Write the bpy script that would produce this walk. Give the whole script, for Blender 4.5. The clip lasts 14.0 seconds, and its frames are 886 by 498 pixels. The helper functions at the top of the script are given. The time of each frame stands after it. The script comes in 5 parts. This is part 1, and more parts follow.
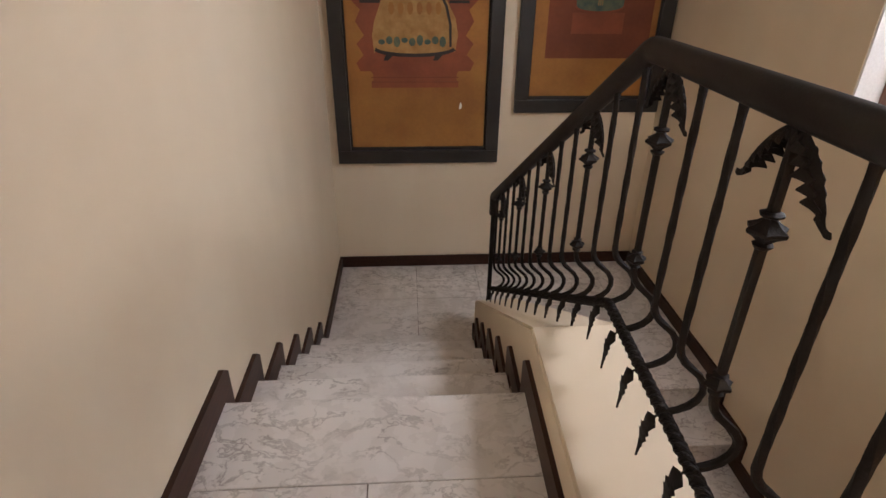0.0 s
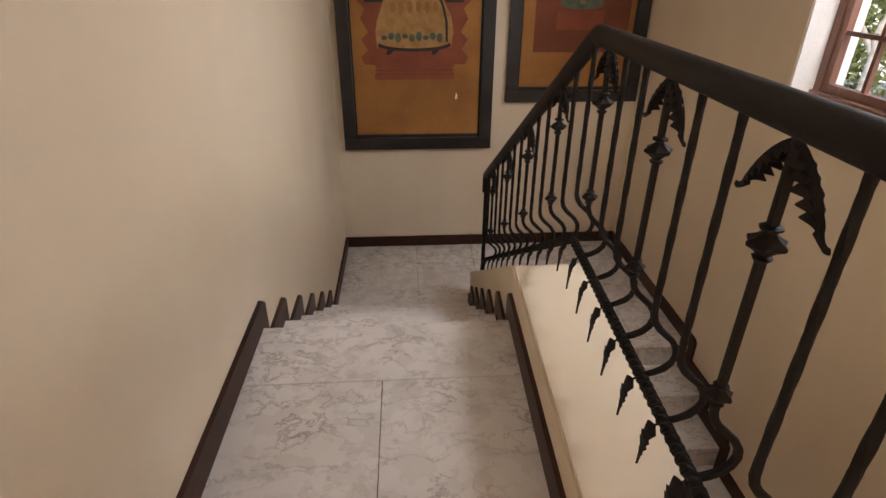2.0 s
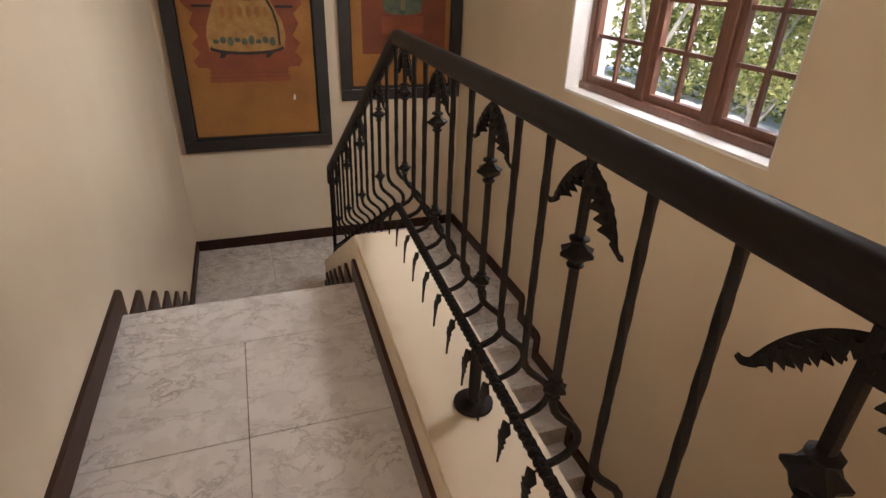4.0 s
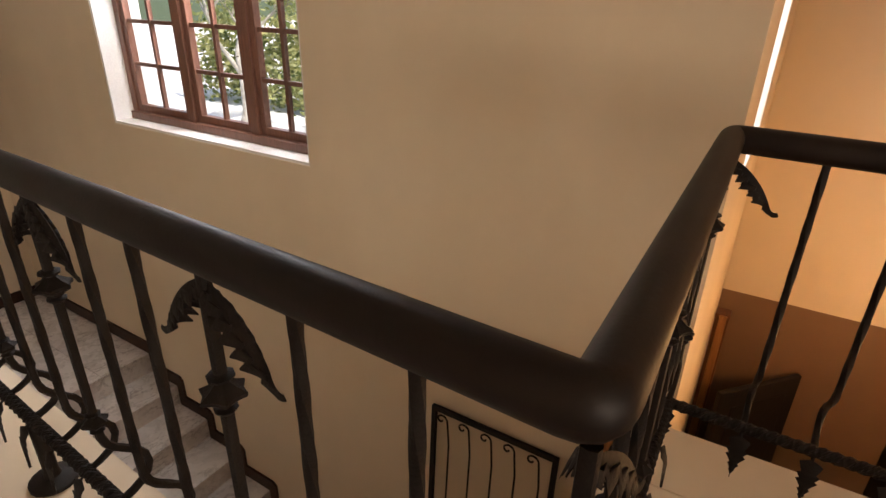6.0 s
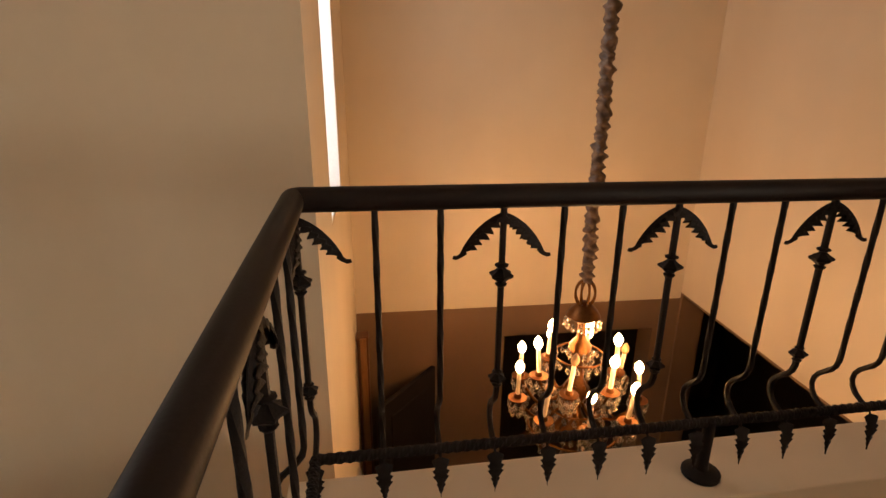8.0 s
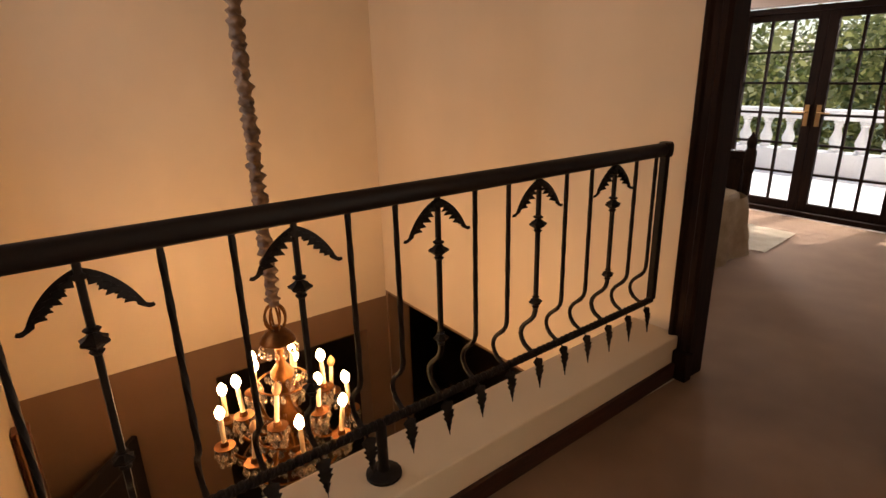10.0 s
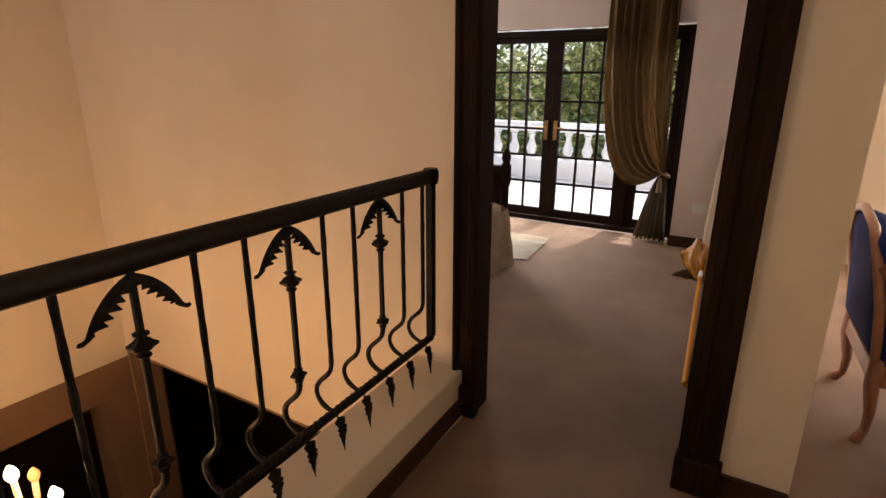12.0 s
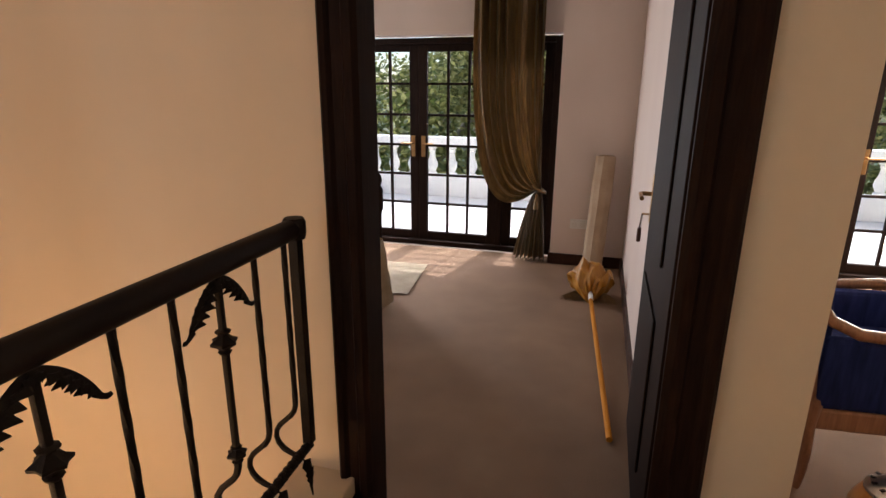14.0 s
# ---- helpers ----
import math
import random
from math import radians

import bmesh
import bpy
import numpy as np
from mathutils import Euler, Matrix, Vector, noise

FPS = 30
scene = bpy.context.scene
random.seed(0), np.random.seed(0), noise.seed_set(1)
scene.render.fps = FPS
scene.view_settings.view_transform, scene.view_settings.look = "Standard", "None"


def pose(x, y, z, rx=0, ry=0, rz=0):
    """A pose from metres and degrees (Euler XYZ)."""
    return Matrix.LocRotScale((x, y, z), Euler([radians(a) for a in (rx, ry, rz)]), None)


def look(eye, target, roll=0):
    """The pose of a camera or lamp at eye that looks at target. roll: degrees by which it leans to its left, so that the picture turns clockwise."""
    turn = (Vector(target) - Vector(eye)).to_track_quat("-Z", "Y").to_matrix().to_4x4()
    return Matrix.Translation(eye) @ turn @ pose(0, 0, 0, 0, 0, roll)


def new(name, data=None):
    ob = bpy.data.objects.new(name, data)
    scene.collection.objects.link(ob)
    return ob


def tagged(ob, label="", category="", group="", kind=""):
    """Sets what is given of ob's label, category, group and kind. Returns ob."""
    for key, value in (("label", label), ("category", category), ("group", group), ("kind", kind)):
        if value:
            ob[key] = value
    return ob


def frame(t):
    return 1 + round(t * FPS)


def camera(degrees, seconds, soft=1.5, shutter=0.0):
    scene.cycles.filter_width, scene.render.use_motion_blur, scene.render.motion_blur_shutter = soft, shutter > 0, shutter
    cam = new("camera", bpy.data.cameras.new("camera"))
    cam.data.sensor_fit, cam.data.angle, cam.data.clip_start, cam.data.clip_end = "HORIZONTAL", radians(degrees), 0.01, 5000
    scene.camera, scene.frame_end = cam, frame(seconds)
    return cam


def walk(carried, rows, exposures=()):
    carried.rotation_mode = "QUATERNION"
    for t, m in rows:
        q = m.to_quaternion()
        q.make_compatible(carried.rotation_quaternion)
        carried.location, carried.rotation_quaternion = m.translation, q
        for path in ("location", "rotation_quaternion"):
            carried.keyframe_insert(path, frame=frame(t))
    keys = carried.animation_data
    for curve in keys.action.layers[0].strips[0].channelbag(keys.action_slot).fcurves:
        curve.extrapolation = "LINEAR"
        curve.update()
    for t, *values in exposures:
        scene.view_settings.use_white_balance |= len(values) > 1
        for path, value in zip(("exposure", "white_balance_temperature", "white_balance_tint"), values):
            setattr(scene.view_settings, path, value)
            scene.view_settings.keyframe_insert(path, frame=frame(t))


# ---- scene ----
cam = camera(77.8, 14.0)
PATH = [
    (0, (0.016, -0.082, 1.326), (0.132, 1.679, 0.385), 0.6),
    (0.5, (0.005, -0.197, 1.338), (0.117, 1.565, 0.399), 0.5),
    (1, (-0.019, -0.303, 1.338), (0.095, 1.459, 0.4), 0.4),
    (1.5, (-0.025, -0.411, 1.344), (0.096, 1.35, 0.404), 0.4),
    (2, (-0.012, -0.54, 1.347), (0.111, 1.221, 0.408), 0.4),
    (2.2, (-0.003, -0.606, 1.349), (0.119, 1.156, 0.411), 0.5),
    (4.3, (0.01, -1.022, 1.402), (0.768, 0.588, 0.49), 2.1),
    (4.5, (0.025, -1.052, 1.404), (0.888, 0.507, 0.495), 2.0),
    (5, (0.065, -1.13, 1.412), (1.202, 0.253, 0.52), 1.5),
    (5.5, (0.104, -1.206, 1.417), (1.463, -0.023, 0.548), 0.9),
    (6, (0.153, -1.286, 1.434), (1.708, -0.34, 0.606), 1.4),
    (6.5, (0.237, -1.369, 1.452), (1.948, -0.699, 0.664), 1.1),
    (7, (0.279, -1.42, 1.469), (2.095, -1.018, 0.733), 0.8),
    (7.5, (0.269, -1.397, 1.485), (2.145, -1.348, 0.794), 0.6),
    (8, (0.249, -1.391, 1.48), (2.124, -1.624, 0.825), 0.3),
    (8.5, (0.229, -1.391, 1.487), (2.053, -1.9, 0.845), 0.2),
    (9, (0.189, -1.432, 1.488), (1.931, -2.195, 0.869), 0.0),
    (9.2, (0.152, -1.479, 1.486), (1.869, -2.306, 0.877), -0.8),
    (11.3, (0.401, -1.945, 1.502), (1.58, -3.44, 0.889), 0.2),
    (11.5, (0.384, -1.959, 1.498), (1.526, -3.49, 0.904), -0.2),
    (12, (0.451, -2.048, 1.514), (1.426, -3.689, 0.916), 0.2),
    (12.5, (0.549, -2.199, 1.504), (1.402, -3.91, 0.919), 0.3),
    (13, (0.635, -2.324, 1.514), (1.369, -4.094, 0.94), 0.2),
    (13.5, (0.731, -2.462, 1.522), (1.364, -4.272, 0.954), 0.4),
    (14, (0.8, -2.566, 1.52), (1.319, -4.414, 0.959), 0.4),
]
walk(cam, [(t, look(eye, target, roll)) for t, eye, target, roll in PATH], [(0, 0.5, 6100, 13), (2.2, 0.5, 6350, 13), (4.5, 0.55, 6400, 12), (5.5, 0.62, 6500, 12), (6.5, 0.36, 6500, 13), (7.5, 0.27, 6500, 12), (9, 0.24, 6500, 13), (11.5, 0.28, 6050, 11), (14, 0.25, 5800, 10)])
# ---------------------------------------------------------------- light
world = bpy.data.worlds.new("world")
scene.world = world
world.use_nodes = True
wn = world.node_tree.nodes
sky = wn.new("ShaderNodeTexSky")
sky.sky_type = "NISHITA"
sky.sun_disc = False
sky.sun_elevation = radians(60)
sky.sun_rotation = radians(165)
world.node_tree.links.new(sky.outputs["Color"], wn["Background"].inputs["Color"])
wn["Background"].inputs["Strength"].default_value = 0.15

sun_data = bpy.data.lights.new("sun", "SUN")
sun_data.energy = 5.0
sun_data.angle = radians(0.5)
sun_data.color = (1.0, 0.94, 0.85)
sun = new("sun", sun_data)
sun.matrix_world = look((0, 0, 0), (0.075, 0.48, -0.87))


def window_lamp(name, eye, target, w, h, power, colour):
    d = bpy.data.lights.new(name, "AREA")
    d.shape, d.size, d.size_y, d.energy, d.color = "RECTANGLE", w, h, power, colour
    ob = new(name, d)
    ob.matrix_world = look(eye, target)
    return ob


window_lamp("stair_window_daylight", (2.35, 1.30, 2.03), (0.2, 2.7, -0.4), 0.75, 0.62, 46, (0.97, 0.96, 0.97))
window_lamp("bedroom_daylight", (2.3, -8.6, 2.65), (2.3, -5.8, 0.3), 2.6, 1.1, 110, (1.0, 0.95, 0.90))
window_lamp("bedroom_door_daylight", (3.55, -7.60, 1.1), (2.2, -4.4, 0.8), 0.42, 1.8, 62, (1.0, 0.95, 0.90))
window_lamp("sitting_room_daylight", (-2.1, -8.6, 2.65), (-1.8, -5.2, 0.3), 2.4, 1.1, 110, (1.0, 0.93, 0.85))
# Added fill at the doors' unseen end, warmed and aimed at the stairwell wall.
window_lamp("sitting_room_door_fill", (-2.25, -7.60, 1.1), (2.0, 0.0, 1.6), 1.5, 1.75, 170, (1.0, 0.86, 0.70))
window_lamp("slit_window_daylight", (3.09, -0.97, 1.7), (3.09, -3.0, 1.6), 0.70, 1.8, 11, (1.0, 0.93, 0.90))

# ---------------------------------------------------------------- materials


def base(name, rough=0.6, metal=0.0):
    m = bpy.data.materials.new(name)
    m.use_nodes = True
    b = m.node_tree.nodes["Principled BSDF"]
    b.inputs["Roughness"].default_value = rough
    b.inputs["Metallic"].default_value = metal
    return m, m.node_tree.nodes, m.node_tree.links, b


def noise_tex(n, l, scale, detail=4.0, rough=0.55, stretch=None, distort=0.0):
    tc = n.new("ShaderNodeTexCoord")
    t = n.new("ShaderNodeTexNoise")
    t.inputs["Scale"].default_value = scale
    t.inputs["Detail"].default_value = detail
    t.inputs["Roughness"].default_value = rough
    t.inputs["Distortion"].default_value = distort
    if stretch:
        mp = n.new("ShaderNodeMapping")
        mp.inputs["Scale"].default_value = stretch
        l.new(tc.outputs["Object"], mp.inputs["Vector"])
        l.new(mp.outputs["Vector"], t.inputs["Vector"])
    else:
        l.new(tc.outputs["Object"], t.inputs["Vector"])
    return t


def ramp(n, l, source, stops):
    r = n.new("ShaderNodeValToRGB")
    e = r.color_ramp.elements
    while len(e) < len(stops):
        e.new(0.5)
    for el, (p, c) in zip(e, stops):
        el.position, el.color = p, (*c, 1)
    l.new(source, r.inputs["Fac"])
    return r.outputs["Color"]


def mix(n, l, fac, a, b, kind="MIX"):
    m = n.new("ShaderNodeMix")
    m.data_type, m.blend_type = "RGBA", kind
    for sock, val in ((m.inputs["Factor"], fac), (m.inputs["A"], a), (m.inputs["B"], b)):
        if hasattr(val, "default_value") or hasattr(val, "links"):
            l.new(val, sock)
        elif isinstance(val, (int, float)):
            sock.default_value = val
        else:
            sock.default_value = (*val, 1)
    return m.outputs["Result"]


def bump(n, l, b, source, strength, distance=0.01):
    bm_ = n.new("ShaderNodeBump")
    bm_.inputs["Strength"].default_value = strength
    bm_.inputs["Distance"].default_value = distance
    l.new(source, bm_.inputs["Height"])
    l.new(bm_.outputs["Normal"], b.inputs["Normal"])


def mottled(name, c0, c1, scale=3.0, rough=0.6, metal=0.0, fine=60.0, bumps=0.1, stretch=None, dist=0.004):
    """Two-scale colour variation and a fine relief."""
    m, n, l, b = base(name, rough, metal)
    big = noise_tex(n, l, scale, 3, 0.5, stretch)
    small = noise_tex(n, l, fine, 5, 0.6, stretch)
    c = ramp(n, l, big.outputs["Fac"], [(0.3, c0), (0.7, c1)])
    g = ramp(n, l, small.outputs["Fac"], [(0.25, (0.86, 0.86, 0.86)), (0.75, (1.0, 1.0, 1.0))])
    l.new(mix(n, l, 1.0, c, g, "MULTIPLY"), b.inputs["Base Color"])
    r = n.new("ShaderNodeMapRange")
    r.inputs["To Min"].default_value, r.inputs["To Max"].default_value = max(0.03, rough - 0.08), min(1, rough + 0.08)
    l.new(big.outputs["Fac"], r.inputs["Value"])
    l.new(r.outputs["Result"], b.inputs["Roughness"])
    bump(n, l, b, small.outputs["Fac"], bumps, dist)
    return m


def marble(name):
    m, n, l, b = base(name, 0.22)
    tc = n.new("ShaderNodeTexCoord")
    info = n.new("ShaderNodeObjectInfo")
    mul = n.new("ShaderNodeMath")
    mul.operation = "MULTIPLY"
    mul.inputs[1].default_value = 17.0
    l.new(info.outputs["Random"], mul.inputs[0])
    add = n.new("ShaderNodeVectorMath")
    add.operation = "ADD"
    l.new(tc.outputs["Object"], add.inputs[0])
    l.new(mul.outputs[0], add.inputs[1])
    warp = n.new("ShaderNodeTexNoise")
    warp.inputs["Scale"].default_value = 4.0
    warp.inputs["Detail"].default_value = 6.0
    l.new(add.outputs["Vector"], warp.inputs["Vector"])
    mp = n.new("ShaderNodeMapping")
    mp.inputs["Rotation"].default_value = (0, 0, 0.7)
    mp.inputs["Scale"].default_value = (0.6, 1.5, 1.0)
    l.new(add.outputs["Vector"], mp.inputs["Vector"])
    off = n.new("ShaderNodeMix")
    off.data_type, off.blend_type = "RGBA", "ADD"
    off.inputs["Factor"].default_value = 0.45
    l.new(mp.outputs["Vector"], off.inputs["A"])
    l.new(warp.outputs["Color"], off.inputs["B"])
    vein = n.new("ShaderNodeTexNoise")
    vein.inputs["Scale"].default_value = 7.5
    vein.inputs["Detail"].default_value = 5.0
    vein.inputs["Roughness"].default_value = 0.6
    l.new(off.outputs["Result"], vein.inputs["Vector"])
    lines = ramp(n, l, vein.outputs["Fac"], [(0.465, (1, 1, 1)), (0.495, (0.53, 0.51, 0.51)), (0.505, (0.60, 0.58, 0.57)), (0.535, (1, 1, 1))])
    cloud = noise_tex(n, l, 2.2, 5)
    tone = ramp(n, l, cloud.outputs["Fac"], [(0.3, (0.58, 0.54, 0.51)), (0.7, (0.72, 0.68, 0.65))])
    patch = noise_tex(n, l, 3.1, 2)
    amount = ramp(n, l, patch.outputs["Fac"], [(0.38, (0.15, 0.15, 0.15)), (0.62, (0.95, 0.95, 0.95))])
    veined = mix(n, l, 1.0, tone, lines, "MULTIPLY")
    l.new(mix(n, l, amount, tone, veined), b.inputs["Base Color"])
    smear = noise_tex(n, l, 9.0, 4)
    rr = ramp(n, l, smear.outputs["Fac"], [(0.3, (0.2, 0.2, 0.2)), (0.7, (0.36, 0.36, 0.36))])
    l.new(rr, b.inputs["Roughness"])
    return m


def wood(name, c0, c1, rough=0.4, axis="Z", coat=0.0):
    m, n, l, b = base(name, rough)
    s = {"X": (1.2, 14, 14), "Y": (14, 1.2, 14), "Z": (14, 14, 1.2)}[axis]
    grain = noise_tex(n, l, 5.0, 6, 0.6, s, 0.6)
    big = noise_tex(n, l, 1.5, 3)
    c = ramp(n, l, grain.outputs["Fac"], [(0.3, c0), (0.7, c1)])
    w = ramp(n, l, big.outputs["Fac"], [(0.3, (0.75, 0.75, 0.75)), (0.7, (1, 1, 1))])
    l.new(mix(n, l, 1.0, c, w, "MULTIPLY"), b.inputs["Base Color"])
    b.inputs["Coat Weight"].default_value = coat
    b.inputs["Coat Roughness"].default_value = 0.2
    bump(n, l, b, grain.outputs["Fac"], 0.15, 0.002)
    return m


def wall_paint(name, c0, c1):
    """Rolled emulsion over uneven plaster."""
    m, n, l, b = base(name, 0.62)
    big = noise_tex(n, l, 0.9, 4, 0.5)
    streak = noise_tex(n, l, 2.5, 3, 0.5, (1.0, 1.0, 0.25))
    fine = noise_tex(n, l, 130.0, 3, 0.6)
    c = ramp(n, l, big.outputs["Fac"], [(0.3, c0), (0.7, c1)])
    s = ramp(n, l, streak.outputs["Fac"], [(0.35, (0.965, 0.96, 0.95)), (0.65, (1, 1, 1))])
    l.new(mix(n, l, 1.0, c, s, "MULTIPLY"), b.inputs["Base Color"])
    both = mix(n, l, 0.35, streak.outputs["Fac"], fine.outputs["Fac"])
    bump(n, l, b, both, 0.12, 0.006)
    return m


CREAM = wall_paint("cream_wall_paint", (0.67, 0.556, 0.405), (0.73, 0.616, 0.462))
CREAM_KERB = wall_paint("cream_kerb_paint", (0.60, 0.49, 0.35), (0.68, 0.57, 0.42))
PINKISH = wall_paint("pale_bedroom_paint", (0.66, 0.54, 0.475), (0.72, 0.60, 0.535))
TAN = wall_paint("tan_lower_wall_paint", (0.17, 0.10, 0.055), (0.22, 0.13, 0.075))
WHITE = mottled("white_ceiling_paint", (0.74, 0.71, 0.66), (0.8, 0.77, 0.72), 1.5, 0.7, fine=90)
REVEAL = mottled("white_reveal_paint", (0.78, 0.75, 0.71), (0.84, 0.81, 0.78), 3, 0.6, fine=90)
MARBLE = marble("veined_white_marble")
GROUT = mottled("dark_tile_joint", (0.10, 0.07, 0.05), (0.16, 0.12, 0.09), 8, 0.9)
SKIRT = wood("dark_skirting_wood", (0.026, 0.010, 0.006), (0.062, 0.024, 0.014), 0.45, "Y", 0.05)
DARKWOOD = wood("dark_door_wood", (0.010, 0.0045, 0.003), (0.026, 0.012, 0.007), 0.66, "Z", 0.0)
REDWOOD = wood("red_brown_window_wood", (0.13, 0.055, 0.035), (0.22, 0.10, 0.065), 0.42, "Z", 0.2)
IRON = mottled("black_wrought_iron", (0.008, 0.0055, 0.0045), (0.015, 0.0105, 0.0085), 25, 0.6, 0.2, 180, 0.35)
HANDRAIL = mottled("satin_black_handrail", (0.0075, 0.0045, 0.0035), (0.013, 0.008, 0.006), 6, 0.52, 0.05, 140, 0.08)
CARPET = mottled("taupe_cut_pile_carpet", (0.185, 0.105, 0.058), (0.25, 0.150, 0.087), 2.2, 0.95, fine=260, bumps=0.7, dist=0.006)
for _m, _s in ((IRON, 0.22), (HANDRAIL, 0.22), (DARKWOOD, 0.12), (SKIRT, 0.22)):
    _m.node_tree.nodes["Principled BSDF"].inputs["Specular IOR Level"].default_value = _s
AGED = mottled("aged_gilt", (0.10, 0.040, 0.012), (0.20, 0.085, 0.026), 20, 0.42, 0.95, 120, 0.15)
BRASS = mottled("worn_brass", (0.45, 0.27, 0.12), (0.58, 0.38, 0.18), 30, 0.35, 1.0, 150, 0.1)
TERRACE = mottled("pale_terrace_paving", (0.72, 0.69, 0.65), (0.80, 0.77, 0.73), 2, 0.8)
STONE = mottled("white_painted_balustrade", (0.76, 0.75, 0.73), (0.84, 0.83, 0.81), 4, 0.7)
BARK = mottled("grey_bark", (0.30, 0.26, 0.21), (0.52, 0.47, 0.40), 6, 0.9, fine=50, bumps=0.6)


def leaf_mat(name, a, c):
    m, n, l, b = base(name, 0.5)
    g = n.new("ShaderNodeNewGeometry")
    l.new(ramp(n, l, g.outputs["Random Per Island"], [(0.1, a), (0.9, c)]), b.inputs["Base Color"])
    back = n.new("ShaderNodeBsdfTranslucent")
    l.new(ramp(n, l, g.outputs["Random Per Island"], [(0.1, a), (0.9, c)]), back.inputs["Color"])
    both = n.new("ShaderNodeMixShader")
    both.inputs["Fac"].default_value = 0.45
    l.new(b.outputs["BSDF"], both.inputs[1])
    l.new(back.outputs["BSDF"], both.inputs[2])
    l.new(both.outputs["Shader"], n["Material Output"].inputs["Surface"])
    return m


LEAF = leaf_mat("tree_leaves", (0.12, 0.15, 0.04), (0.44, 0.42, 0.16))


def glass(name):
    m, n, l, b = base(name, 0.02)
    b.inputs["Transmission Weight"].default_value = 1.0
    b.inputs["IOR"].default_value = 1.02
    b.inputs["Base Color"].default_value = (0.97, 0.98, 0.98, 1)
    return m


GLASS = glass("window_glass")


def crystal_mat():
    m, n, l, b = base("cut_crystal", 0.03)
    b.inputs["Transmission Weight"].default_value = 0.9
    b.inputs["IOR"].default_value = 1.5
    b.inputs["Base Color"].default_value = (1.0, 0.93, 0.82, 1)
    return m


CRYSTAL = crystal_mat()


def glow(name, colour, strength):
    m, n, l, b = base(name, 0.4)
    b.inputs["Base Color"].default_value = (*colour, 1)
    b.inputs["Emission Color"].default_value = (*colour, 1)
    b.inputs["Emission Strength"].default_value = strength
    return m


BULB = glow("lit_flame_bulb", (1.0, 0.535, 0.215), 124.0)


def frosted():
    m, n, l, b = base("frosted_glass", 0.5)
    t = n.new("ShaderNodeBsdfTranslucent")
    t.inputs["Color"].default_value = (0.92, 0.94, 0.95, 1)
    mx = n.new("ShaderNodeMixShader")
    mx.inputs["Fac"].default_value = 0.9
    b.inputs["Base Color"].default_value = (0.8, 0.8, 0.8, 1)
    l.new(b.outputs["BSDF"], mx.inputs[1])
    l.new(t.outputs["BSDF"], mx.inputs[2])
    l.new(mx.outputs["Shader"], n["Material Output"].inputs["Surface"])
    return m


FROSTED = frosted()

# Near-black colour stands in for the missing light in the rooms below.
DIM = wood("unlit_storey_shade", (0.020, 0.012, 0.008), (0.040, 0.024, 0.015), 0.6, "Z")

# ---------------------------------------------------------------- mesh tools


def obj(name, bm, material, parent=None, label=""):
    me = bpy.data.meshes.new(name)
    bmesh.ops.recalc_face_normals(bm, faces=bm.faces)
    bm.to_mesh(me)
    bm.free()
    for mt in (material if isinstance(material, (list, tuple)) else [material]):
        me.materials.append(mt)
    ob = new(name, me)
    if parent:
        ob.parent = parent
    if label:
        ob["label"] = label
    return ob


def part(name, bm, material, parent, label=""):
    return obj(name, bm, material, parent, label)


def thing(name, label, category, group="", at=None):
    ob = new(name)
    ob.empty_display_size = 0.1
    if at is not None:
        ob.matrix_world = at
    return tagged(ob, label, category, group)


def setting(ob, label, category):
    return tagged(ob, label, category, "", "structure")


def smooth(ob, angle=40):
    for p in ob.data.polygons:
        p.use_smooth = True
    ob.data.set_sharp_from_angle(angle=radians(angle))
    return ob


def box(bm, x0, x1, y0, y1, z0, z1, bevel=0.0):
    vs = [bm.verts.new((x, y, z)) for x in (x0, x1) for y in (y0, y1) for z in (z0, z1)]
    fs = [bm.faces.new([vs[i] for i in f]) for f in ((0, 1, 3, 2), (4, 6, 7, 5), (0, 4, 5, 1), (2, 3, 7, 6), (0, 2, 6, 4), (1, 5, 7, 3))]
    if bevel:
        bmesh.ops.bevel(bm, geom=list({e for f in fs for e in f.edges}), offset=bevel, segments=2, affect="EDGES", profile=0.5)
    return bm


def boxes(*bs, bevel=0.0):
    bm = bmesh.new()
    for b in bs:
        box(bm, *b, bevel=bevel)
    return bm


def prism(bm, outline, place, depth):
    """A flat outline (u, v) pushed along the third axis; place(u, v, w) gives the point."""
    a = [bm.verts.new(place(u, v, 0)) for u, v in outline]
    b = [bm.verts.new(place(u, v, depth)) for u, v in outline]
    bm.faces.new(a)
    bm.faces.new(b[::-1])
    k = len(a)
    for i in range(k):
        bm.faces.new((a[i], b[i], b[(i + 1) % k], a[(i + 1) % k]))
    return bm


